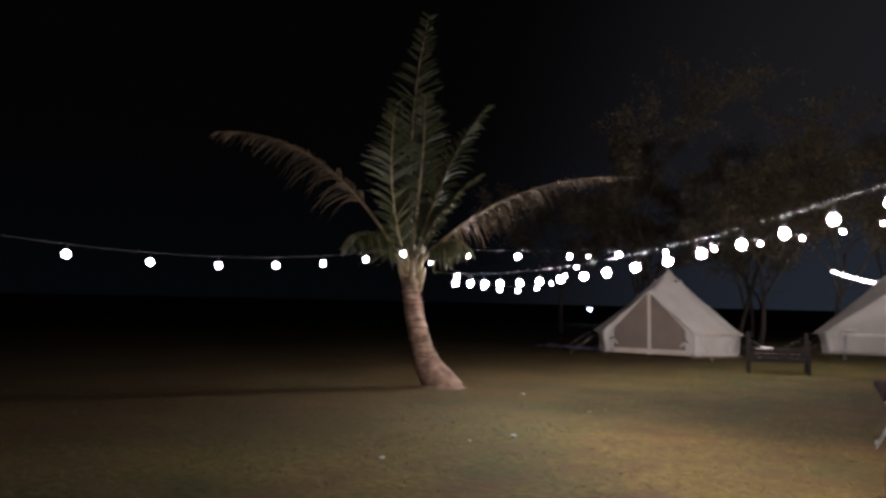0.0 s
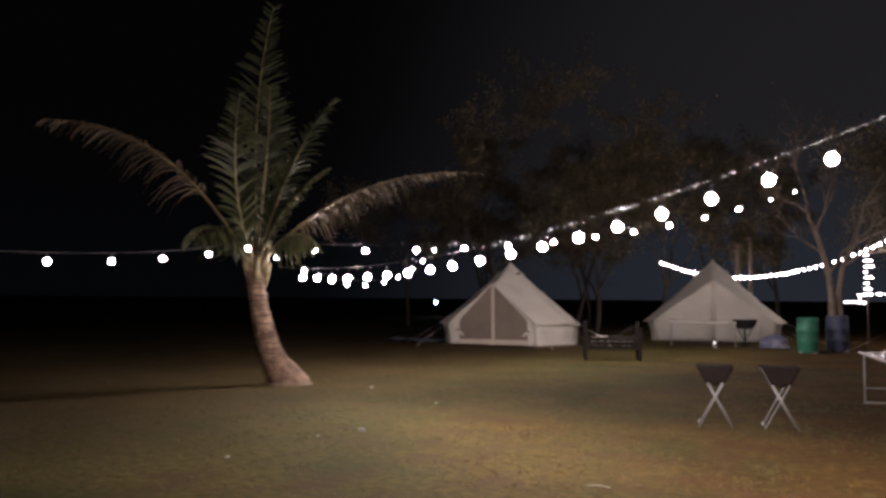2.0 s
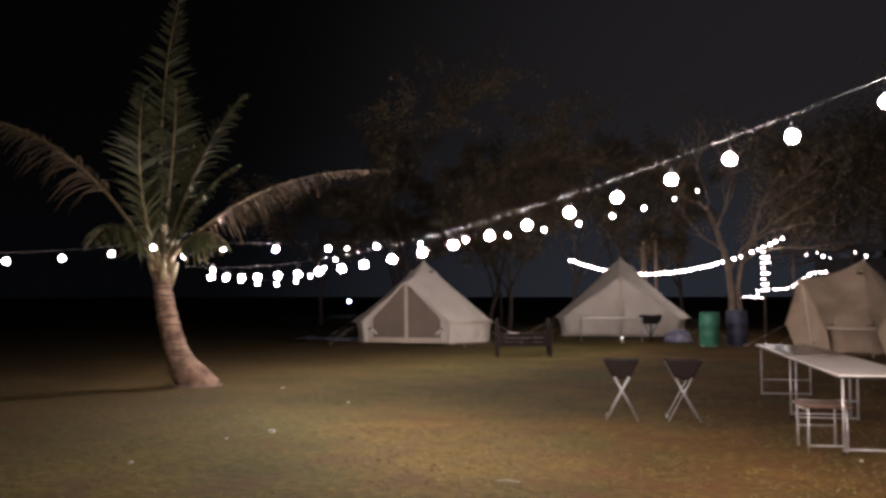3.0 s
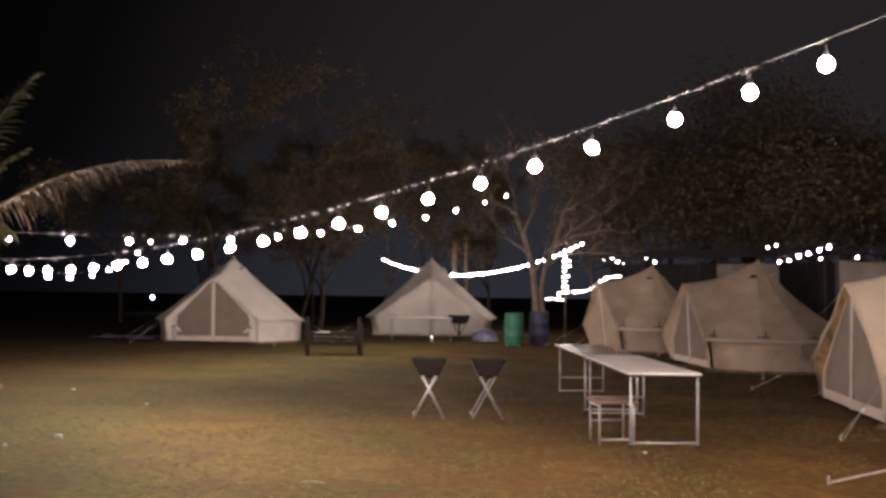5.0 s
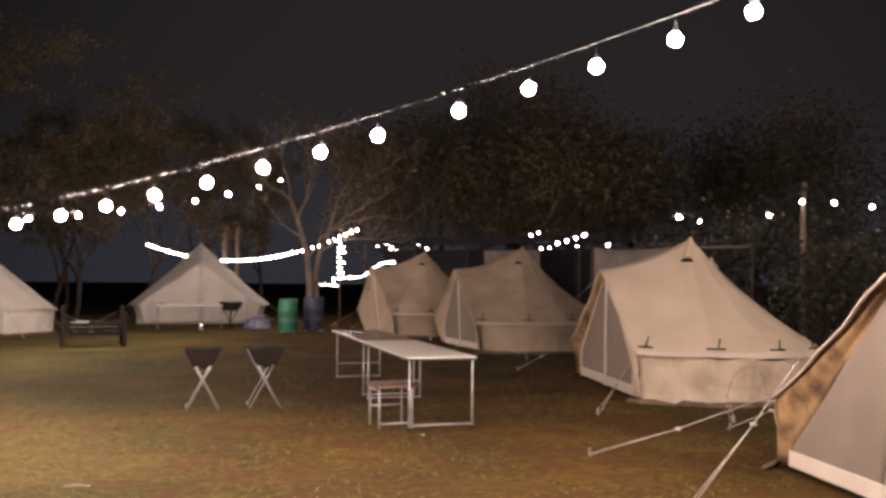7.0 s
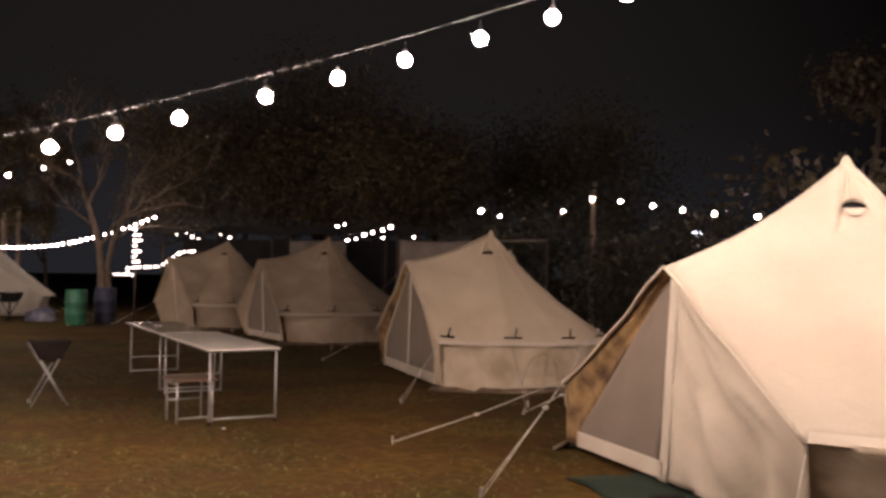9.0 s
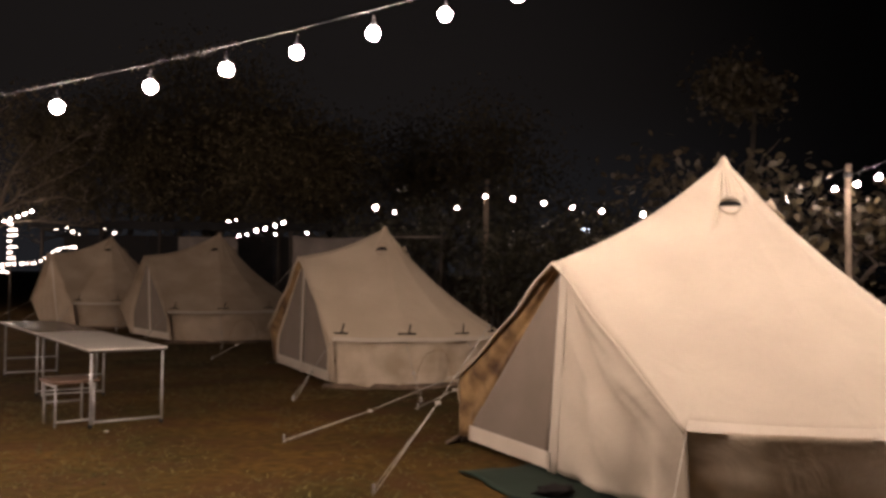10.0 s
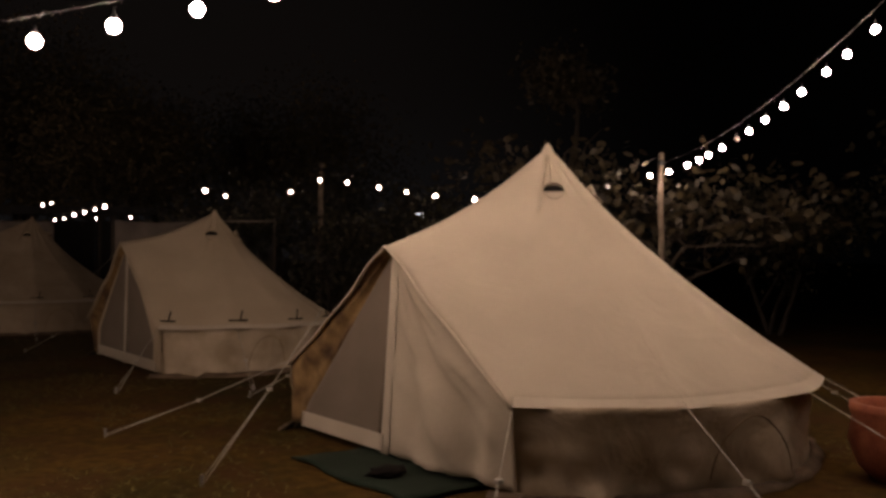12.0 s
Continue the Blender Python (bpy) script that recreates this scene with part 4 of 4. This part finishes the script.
def shed_lights():
    t = thing("led_garland", "small lit bulbs and a lit ladder ornament hung at the shed", "string lights", None, "strings of bulbs over the lawn")
    ladder = Vector((0.5, 27.6, 0))
    rnd = random.Random(4)
    for k in range(7):
        z = 1.97 + 0.175 * k
        w = (0.2, 0.12, 0.24, 0.1, 0.26, 0.25, 0.12, 0.27, 0.1)[k]
        part("rung", tube(bmesh.new(), [ladder + Vector((-0.07, 0, z)), ladder + Vector((-0.07 + w, 0, z + 0.01))], 0.02, 6), BULB_TINY, t, "glowing rung", True)
    part("upright", tube(bmesh.new(), [ladder + Vector((-0.04, 0, 1.85)), ladder + Vector((0.02, 0, 3.1))], 0.012, 6), CABLE, t, "dark upright", True)
    wave = lambda s: ladder + Vector((-0.2 + 2.1 * s, 0.3 * s, 1.78 + 0.12 * s + 0.46 * max(0.0, min(1.0, (s - 0.4) / 0.45)) ** 2 * (3 - 2 * max(0.0, min(1.0, (s - 0.4) / 0.45)))))
    part("cable", tube(bmesh.new(), [wave(k / 20) + Vector((0, 0, 0.03)) for k in range(21)], 0.006, 5), CABLE, t, "", True)
    for k in range(19):
        free_bulb(wave(min(1.0, (k + rnd.uniform(-0.3, 0.3)) / 18)), rnd.choice((0.022, 0.03, 0.038)), BULB_TINY, t)
    for k in range(6):
        free_bulb(ladder + Vector((-0.62 + 0.11 * k, 0, 1.52 + 0.05 * rnd.random())), rnd.choice((0.02, 0.028)), BULB_TINY, t)
    for k in range(4):
        free_bulb(ladder + Vector((-0.2, 0, 1.56 + 0.07 * k)), 0.022, BULB_TINY, t)
    part("post", tube(bmesh.new(), [ladder + Vector((0.02, 0.06, 0)), ladder + Vector((0.02, 0.06, 3.1))], 0.03, 6), FARBARK, t, "", True)
    for x, z, r in ((1.3, 2.92, 0.022), (1.62, 2.98, 0.022), (1.8, 2.86, 0.04), (2.0, 2.8, 0.018), (2.75, 2.98, 0.02), (3.05, 2.86, 0.04), (1.35, 1.82, 0.022), (1.5, 1.84, 0.022), (2.0, 2.2, 0.022)):
        free_bulb(ladder + Vector((x, 0.4, z)), r, BULB_TINY, t)


shed_lights()


def roof_lights():
    t = thing("string_light", "loose cluster of small lit bulbs over the shed roof", "string lights", None, "strings of bulbs over the lawn")
    for x, y, z, r in ((6.2, 23.19, 3.11, 0.03), (6.41, 23.14, 3.17, 0.028), (6.5, 23.12, 2.7, 0.03), (6.74, 23.06, 2.74, 0.022), (6.98, 23.0, 2.86, 0.04), (7.23, 22.93, 2.93, 0.042),
                       (7.5, 22.86, 3.02, 0.034), (7.74, 22.79, 3.11, 0.045), (7.53, 22.85, 2.78, 0.025), (8.41, 22.59, 2.82, 0.03), (9.56, 20.04, 3.48, 0.06), (10.05, 19.83, 3.35, 0.035),
                       (11.63, 19.07, 3.48, 0.055)):
        free_bulb(Vector((x, y, z)), r, BULB_FAR, t)
    pts = [(6.0, 23.25, 3.25), (6.45, 23.13, 2.85), (7.0, 23.0, 2.95), (7.74, 22.79, 3.2), (8.4, 22.6, 2.92), (9.56, 20.04, 3.58), (10.05, 19.83, 3.45), (11.63, 19.07, 3.58), (11.35, 17.05, 3.9)]
    part("cable", tube(bmesh.new(), pts, 0.01, 5), CABLE, t, "", True)


roof_lights()


def hung_sheet():
    t = thing("hung_sheet", "pale sheet hung on a line behind the tents", "sheet", pose(5.95, 16.05, 0, 0, 0, -19.7))
    def f(u, v):
        return Vector((0.04 + u * 1.6, 0.05 * math.sin(15 * u + 2 * v) * v, 2.45 - 0.05 * math.sin(math.pi * u) - 1.75 * v))
    thick(part("cloth", grid(bmesh.new(), f, 40, 8), SHEET, t, "", True), 0.006)
    part("line", tube(bmesh.new(), [(0, 0, 2.5), (0.8, 0, 2.42), (1.7, 0, 2.46), (3.3, 0, 2.5)], 0.01, 5), FARBARK, t, "", True)
    part("batten", box(bmesh.new(), (1.15, 0.03, 0.035), (2.7, -0.03, 2.46), Matrix.Rotation(radians(-1), 4, "Y"), 0.008), SHEET, t, "pale wooden batten")
    for x in (0, 3.3):
        part("post", tube(bmesh.new(), [(x, 0, 0), (x, 0, 2.55)], 0.03, 7), FARBARK, t, "", True)


hung_sheet()


def bucket(x, y, z=0.0):
    t = thing("bucket", "pale plastic bucket among the shrubs", "bucket", pose(x, y, z), "buckets")
    part("body", lathe(bmesh.new(), [(0.12, 0), (0.13, 0.02), (0.17, 0.32), (0.18, 0.33), (0.165, 0.33), (0.12, 0.04)], 18), LITTER, t, "", True)
    part("handle", tube(bmesh.new(), [(0.17 * math.cos(a), 0, 0.31 + 0.1 * math.sin(a)) for a in (math.pi * k / 10 for k in range(11))], 0.006, 5), STEEL, t, "", True)


bucket(10.2, 12.6)
bucket(10.9, 11.9)


# ---- tables and seats ----
def folding_table(m, label, panel=None, w=0.82, L=2.75, h=0.825):
    t = thing("folding_table", label, "table", m, "white folding tables")
    top = part("tabletop", box(bmesh.new(), (w, L, 0.018), (w / 2, L / 2, h - 0.009), None, 0.004), WHITE_TOP, t, "white laminate top")
    # added sheet whose tan colour imitates a reflection on the top
    if panel:
        part("inlay", box(bmesh.new(), (w - 0.03, L - 0.05, 0.006), (w / 2, L / 2, h + 0.001), None, 0.002), panel, top, "glossy tan sheet with the tent's reflection in its colour")
    part("edge_rim", box(bmesh.new(), (w - 0.03, L - 0.03, 0.024), (w / 2, L / 2, h - 0.03), None, 0.004), DARKWOOD, top, "dark underframe")
    for x in (0.04, w - 0.04):
        for y in (0.05, L - 0.3):
            leg = bar("leg", (x, y, 0), (x, y, h - 0.042), 0.0145, STEEL, t)
            part("foot_cap", lathe(bmesh.new(), [(0.02, 0), (0.021, 0.03), (0.017, 0.035)], 8, (x, y, 0)), CABLE, leg, "", True)
    for y in (0.05, L - 0.3):
        bar("foot_bar", (0.04, y, 0.06), (w - 0.04, y, 0.06), 0.012, STEEL, t)
    bar("stretcher", (0.04, L - 0.3, 0.28), (w - 0.04, L - 0.3, 0.28), 0.011, STEEL, t)
    return t


TROT = math.degrees(math.atan2(0.78, 4.9))
m1 = pose(1.24, 7.47, 0, 0, 0, TROT)
folding_table(m1, "white-topped folding table with steel legs on the lawn")
folding_table(m1 @ pose(0, 2.765, 0), "white-edged folding table, top coloured tan for a reflection, end to end with another", REFLECTION_TOP)


def wooden_stool(m):
    t = thing("wooden_stool", "low brown wooden seat with grey legs under the table", "stool", m)
    part("seat", box(bmesh.new(), (0.49, 0.48, 0.034), (0.225, 0.22, 0.472), None, 0.014), WOOD, t, "worn brown wooden seat")
    for x in (0.03, 0.42):
        for y in (0.03, 0.41):
            bar("leg", (x, y, 0), (x, y, 0.455), 0.014, STEEL, t)
    for y in (0.03, 0.41):
        bar("stretcher", (0.03, y, 0.06 if y < 0.1 else 0.22), (0.42, y, 0.06 if y < 0.1 else 0.22), 0.012, STEEL, t)
    for x in (0.03, 0.42):
        bar("apron", (x, 0.03, 0.43), (x, 0.41, 0.43), 0.014, STEEL, t)


wooden_stool(pose(0.92, 7.62, 0, 0, 0, 14))


def camp_stool(m, label, w=0.41, d=0.33, h=0.775):
    t = thing("camp_stool", label, "stool", m, "folding camp stools")
    z2 = h - 0.02
    for y in (0, d):
        bar("leg", (0, y, 0), (w, y, z2), 0.0095, STEEL, t)
        bar("leg", (w, y, 0), (0, y, z2), 0.0095, STEEL, t)
        part("rivet", tube(bmesh.new(), [(w / 2, y - 0.02, z2 / 2), (w / 2, y + 0.02, z2 / 2)], 0.016, 8), STEEL, t, "", True)
    bar("foot_bar", (0, 0, 0.05), (0, d, 0.05), 0.01, STEEL, t)
    for x in (0, w):
        bar("seat_bar", (x, -0.02, z2), (x, d + 0.02, z2), 0.013, STEEL, t)
    def seat(u, v):
        x = -0.02 + (w + 0.04) * u
        return Vector((x, -0.03 + (d + 0.06) * v, h + 0.005 - 0.012 * math.sin(math.pi * u)))
    thick(part("seat", grid(bmesh.new(), seat, 12, 6), DARK, t, "flat black padded seat", True), 0.03)
    for y in (-0.035, d + 0.035):
        def skirt(u, v, y=y):
            lo = 0.12
            half = (w / 2 + 0.03) * (1 - v) + lo * v
            return Vector((w / 2 + (2 * u - 1) * half, y, h - 0.012 * math.sin(math.pi * u) * (1 - v) - 0.22 * v + 0.02 * math.sin(9 * u)))
        thick(part("side_cloth", grid(bmesh.new(), skirt, 10, 6), SEATCLOTH, t, "brown cloth hanging below the seat", True), 0.008)
    return t


camp_stool(pose(-1.45, 9.2, 0, 0, 0, 9), "folded-out camp stool with crossed steel legs and black seat")
camp_stool(pose(-0.67, 9.35, 0, 0, 0, 12), "folded-out camp stool with crossed steel legs and black seat")


# ---- round the far tents ----
def long_table(m):
    t = thing("long_table", "white-edged long table in front of the far tent", "table", m)
    part("tabletop", box(bmesh.new(), (2.2, 0.7, 0.06), (1.1, 0.35, 0.82), None, 0.012), WHITE_TOP, t)
    for x in (0.05, 2.15):
        for y in (0.05, 0.65):
            bar("leg", (x, y, 0), (x, y, 0.8), 0.022, STEEL, t)
    bar("leg", (1.45, 0.05, 0), (1.45, 0.05, 0.8), 0.02, STEEL, t)
    for y in (0.05, 0.65):
        bar("rail", (0.05, y, 0.14), (2.15, y, 0.14), 0.018, DARKWOOD, t)
    bowl = thing("bowl", "white bowl on the end of the long table", "bowl", m @ pose(0.2, 0.3, 0.85))
    part("shell", lathe(bmesh.new(), [(0.08, 0), (0.2, 0.06), (0.27, 0.13), (0.25, 0.13), (0.1, 0.03)], 18), WHITE_TOP, bowl, "", True)
    lamp = thing("lantern", "small lit lantern standing on the grass", "lantern", m @ pose(1.5, -0.25, 0))
    part("glass", lathe(bmesh.new(), [(0.03, 0.12), (0.045, 0.15), (0.045, 0.19), (0.02, 0.22)], 12), glow("lantern_glass", WARM, 0.8), lamp, "", True)
    part("base", lathe(bmesh.new(), [(0.08, 0), (0.08, 0.03), (0.05, 0.06), (0.05, 0.12)], 12), STEEL, lamp, "", True)


long_table(pose(-5.62, 27.75, 0, 0, 0, 6))


def grill(m):
    t = thing("grill", "black charcoal grill on crossed legs beside the table", "grill", m)
    part("bowl", lathe(bmesh.new(), [(0.2, 0.62), (0.33, 0.72), (0.4, 0.92), (0.42, 0.93), (0.38, 0.91), (0.2, 0.68)], 16), CABLE, t, "", True)
    for a in (0, 90, 180, 270):
        c, s = math.cos(radians(a)), math.sin(radians(a))
        bar("leg", (0.3 * c, 0.3 * s, 0.75), (-0.1 * c, -0.1 * s, 0.0), 0.018, CABLE, t)
    part("plate", lathe(bmesh.new(), [(0.16, 0.925), (0.2, 0.95), (0.18, 0.955)], 14), WHITE_TOP, t, "white plate", True)


grill(pose(-3.25, 28.6, 0))


def barrel(m, mat, label, h=1.05, r=0.4):
    t = thing("barrel", label, "barrel", m, "plastic barrels")
    prof = [(r * 0.92, 0.0), (r * 0.97, 0.04), (r, 0.1)]
    for z in (0.33, 0.66):
        prof += [(r, h * z - 0.05), (r * 1.05, h * z - 0.02), (r * 1.05, h * z + 0.02), (r, h * z + 0.05)]
    prof += [(r, h * 0.92), (r * 0.95, h * 0.97), (r * 0.94, h)]
    part("body", lathe(bmesh.new(), prof, 28), mat, t, "", True)
    part("lid", lathe(bmesh.new(), [(r * 0.98, h), (r, h + 0.02), (r * 0.98, h + 0.05), (r * 0.3, h + 0.06)], 28), mat, t, "", True)
    part("stand", box(bmesh.new(), (r * 1.5, r * 1.5, 0.05), (0, 0, 0.02), None, 0.01), STEEL, t)


barrel(pose(-1.15, 26.4, 0), GREEN, "green plastic barrel standing on the lawn", 1.03, 0.31)
barrel(pose(-0.35, 27.3, 0), BLUE, "dark blue plastic barrel beside the green one", 1.08, 0.33)


def tarp_bag(m, label, s=1.0, seed=1):
    t = thing("tarp_bundle", label, "tarpaulin", m)
    bm = bmesh.new()
    bmesh.ops.create_icosphere(bm, subdivisions=4, radius=1)
    for v in bm.verts:
        n1 = noise.noise(v.co * 1.6 + Vector((seed, 0, 0))) * 0.35 + abs(noise.noise(v.co * 4 + Vector((0, seed, 0)))) * 0.2
        v.co *= 1 + n1
        v.co = Vector((v.co.x * 0.75 * s, v.co.y * 0.5 * s, max(0.0, v.co.z * 0.42 * s + 0.2 * s)))
    part("sheet", bm, TARP, t, "", True)


tarp_bag(pose(-2.35, 28.6, 0), "crumpled blue and white plastic tarpaulin bundle", 0.66, 3)


def ground_tarp():
    def f(u, v):
        p = Vector((u * 3.4, v * 1.5, 0.02))
        p.z += 0.18 * abs(noise.noise(p * 1.3)) + 0.25 * max(0, u - 0.7) * v
        return p
    t = thing("tarpaulin", "blue tarpaulin spread beside the tent ropes", "tarpaulin", pose(-15.6, 25.2, 0))
    thick(part("sheet", grid(bmesh.new(), f, 24, 12), TARP, t, "", True), 0.008)


ground_tarp()


def cart(m):
    t = thing("wooden_cart", "dark wooden cart with tall posts, loaded with white dishes", "cart", m)
    for k in range(5):
        part("floor_board", box(bmesh.new(), (1.3, 0.13, 0.03), (0.75, 0.08 + 0.14 * k, 0.36), None, 0.006), CARTWOOD, t)
    for y in (0.0, 0.72):
        for z in (0.34, 0.45, 0.56):
            part("side_board", box(bmesh.new(), (1.3, 0.03, 0.1), (0.75, y, z), None, 0.006), CARTWOOD, t)
        for k in range(7):
            part("spindle", box(bmesh.new(), (0.04, 0.035, 0.3), (0.18 + 0.19 * k, y, 0.48), None, 0.006), CARTWOOD, t)
    for x in (0.05, 1.45):
        for y in (0.0, 0.72):
            part("post", box(bmesh.new(), (0.085, 0.085, 1.02 if y else 0.86), (x, y, 0.51 if y else 0.43), None, 0.02), CARTWOOD, t)
        wheel = part("wheel", tube(bmesh.new(), [(x, 0.36 + 0.3 * math.cos(a), 0.32 + 0.3 * math.sin(a)) for a in (2 * math.pi * k / 24 for k in range(25))], 0.03, 6), CARTWOOD, t, "", True)
        for k in range(6):
            a = math.pi * k / 6
            part("spoke", tube(bmesh.new(), [(x, 0.36 - 0.3 * math.cos(a), 0.32 - 0.3 * math.sin(a)), (x, 0.36 + 0.3 * math.cos(a), 0.32 + 0.3 * math.sin(a))], 0.014, 5), CARTWOOD, wheel, "", True)
    rnd = random.Random(5)
    for k in range(8):
        d = thing("dish", "white dish lying on the cart", "dish", m @ pose(0.3 + 0.13 * k, 0.2 + 0.3 * rnd.random(), 0.376), "dishes on the cart")
        hh = rnd.uniform(0.1, 0.27)
        part("shell", lathe(bmesh.new(), [(0.05, 0), (0.07, 0.02), (0.08, hh), (0.07, hh), (0.05, 0.03)], 14), WHITE_TOP, d, "", True)


cart(pose(-6.2, 19.75, 0, 0, 0, 19))


def far_lamp():
    t = thing("street_lamp", "far-off lamp on a thin post beyond the lawn", "lamp", pose(-30.5, 59.3, 0))
    part("post", tube(bmesh.new(), [(0, 0, 0), (0, 0, 1.3)], 0.02, 6), CABLE, t, "", True)
    part("head", lathe(bmesh.new(), [(0.02, -0.14), (0.12, -0.05), (0.14, 0.05), (0.05, 0.12)], 12, (0, 0, 1.16)), LED, t, "glowing head", True)
    t = thing("street_lamp", "cool white lamp on a post behind the shrubs", "lamp", pose(18.2, 22.0, 0))
    part("post", tube(bmesh.new(), [(0, 0, 0), (0, 0, 3.2)], 0.05, 6), STEEL, t, "", True)
    part("head", box(bmesh.new(), (0.34, 0.1, 0.1), (0, 0, 3.2), None, 0.02), LED, t, "glowing head")


far_lamp()


def pot(x, y):
    t = thing("flower_pot", "large round terracotta pot standing beside the tent", "pot", pose(x, y, 0))
    part("body", lathe(bmesh.new(), [(0.2, 0), (0.3, 0.1), (0.37, 0.3), (0.34, 0.48), (0.36, 0.52), (0.36, 0.58), (0.31, 0.58), (0.29, 0.48), (0.32, 0.3), (0.2, 0.1)], 32), TERRACOTTA, t, "", True)
    part("soil", lathe(bmesh.new(), [(0.32, 0.34), (0.31, 0.36), (0.05, 0.37)], 24), SKIRT, t, "dark soil", True)


pot(7.2, 0.83)


def door_mat():
    def f(u, v):
        p = Vector((3.84 + 0.72 * u, 2.55 + 1.6 * v, 0.012))
        p += Vector((0.09 * noise.noise(Vector((v * 3.1, 1.0, u))) * (1 - u), 0.07 * noise.noise(Vector((u * 3.3, 5.0, v))), 0.012 + 0.02 * noise.noise(p * 2.5)))
        return p
    ob = thick(part("door_mat", grid(bmesh.new(), f, 12, 14), MAT, None, "", True), 0.012)
    tagged(ob, "green artificial-grass mat in front of the tent door", "mat")


door_mat()


def cloth_bundle(x, y):
    bm = bmesh.new()
    bmesh.ops.create_icosphere(bm, subdivisions=3, radius=1)
    for v in bm.verts:
        v.co *= 1 + 0.45 * noise.noise(v.co * 2.1 + Vector((x, y, 0))) + 0.2 * noise.noise(v.co * 5)
        v.co = Vector((v.co.x * 0.16, v.co.y * 0.11, max(0.0, v.co.z * 0.04 + 0.025)))
    ob = part("cloth_bundle", bm, DARK, None, smooth=True)
    ob.location = (x, y, 0.025)
    tagged(ob, "crumpled dark cloth lying by the tent door", "cloth")


cloth_bundle(4.15, 3.2)


# ---- grass, stones and litter ----
def grass():
    rnd = np.random.RandomState(4)
    n = 170000
    x, y = -14 + 24 * rnd.rand(n), -6 + 26 * rnd.rand(n) ** 0.9
    keep = np.array([noise.noise(Vector((p * 0.6, q * 0.6, 0))) + 0.6 * noise.noise(Vector((p * 2.2, q * 2.2, 5))) for p, q in zip(x, y)]) > -0.25 + 0.3 * rnd.rand(n)
    keep &= rnd.rand(n) < np.clip((x + 10) / 4.5, 0.15, 1)
    in_tent = ((x - 6.38) ** 2 + (y - 3.77) ** 2 < 5.2) | ((x - 6.13) ** 2 + (y - 11.29) ** 2 < 4.6) | ((x > 3.5) & (x < 4.6) & (y > 2.5) & (y < 4.5))
    keep &= ~in_tent
    x, y = x[keep], y[keep]
    n = len(x)
    h = 0.008 + 0.022 * rnd.rand(n) ** 2
    w = 0.004 + 0.004 * rnd.rand(n)
    t = rnd.rand(n) * 2 * np.pi
    lean = h * (1.5 + 2.5 * rnd.rand(n))
    l = rnd.rand(n) * 2 * np.pi
    v = np.zeros((n, 3, 3))
    v[:, 0] = np.c_[x - w * np.cos(t), y - w * np.sin(t), np.zeros(n)]
    v[:, 1] = np.c_[x + w * np.cos(t), y + w * np.sin(t), np.zeros(n)]
    v[:, 2] = np.c_[x + lean * np.cos(l), y + lean * np.sin(l), h]
    me_faces = np.arange(n * 3).reshape(n, 3).tolist()
    m = material("grass_blade", (0.18, 0.14, 0.045), 0.8, spots=(0.095, 0.095, 0.026), scale=0.6, fine=30, bump=0.0, island=0.5)
    tagged(part("grass", (v.reshape(-1, 3).tolist(), me_faces), m), "short sparse blades of green and dry grass", "grass", kind="stuff")


grass()


def litter():
    rnd = random.Random(9)
    spots = [(-5.04, 6.8, 0.045), (-5.3, 6.23, 0.022), (-5.35, 4.69, 0.025), (-5.48, 9.69, 0.025), (-7.5, 11.12, 0.03), (1.4, 7.25, 0.022)]
    for x, y, s in spots:
        bm = bmesh.new()
        bmesh.ops.create_icosphere(bm, subdivisions=2, radius=s)
        for v in bm.verts:
            v.co *= 1 + 0.5 * noise.noise(v.co * 30 + Vector((x, y, 0)))
            v.co.z = v.co.z * 0.55 + s * 0.4
        ob = part("litter", bm, LITTER, None, smooth=True)
        ob.location = (x, y, 0)
        ob.rotation_euler = (0, 0, rnd.random() * 6)
        tagged(ob, "crumpled scrap of pale litter on the grass", "litter", "scraps of litter")
    ob = part("twig", tube(bmesh.new(), [(0, 0, 0.012), (0.1, 0.012, 0.02), (0.2, 0.0, 0.012)], [0.006, 0.007, 0.004], 6), LITTER, None, smooth=True)
    ob.location = (-1.7, 5.12, 0)
    tagged(ob, "pale dry twig lying on the grass", "twig")
    for k in range(60):
        a, d = radians(rnd.uniform(-60, 30)), rnd.uniform(7, 16)
        bm = bmesh.new()
        L, W = rnd.uniform(0.03, 0.07), rnd.uniform(0.012, 0.025)
        vs = [bm.verts.new(p) for p in ((0, 0, 0.012), (L * 0.5, W, 0.025), (L, 0, 0.012), (L * 0.5, -W, 0.02))]
        bm.faces.new((vs[0], vs[1], vs[3]))
        bm.faces.new((vs[1], vs[2], vs[3]))
        ob = part("dead_leaf", bm, LEAF_DRY)
        ob.location = (0.5 + d * math.sin(a), -2.2 + d * math.cos(a), 0)
        ob.rotation_euler = (0, 0, rnd.random() * 6)
        tagged(ob, "dry brown fallen leaf on the grass", "leaf", "fallen leaves")


litter()
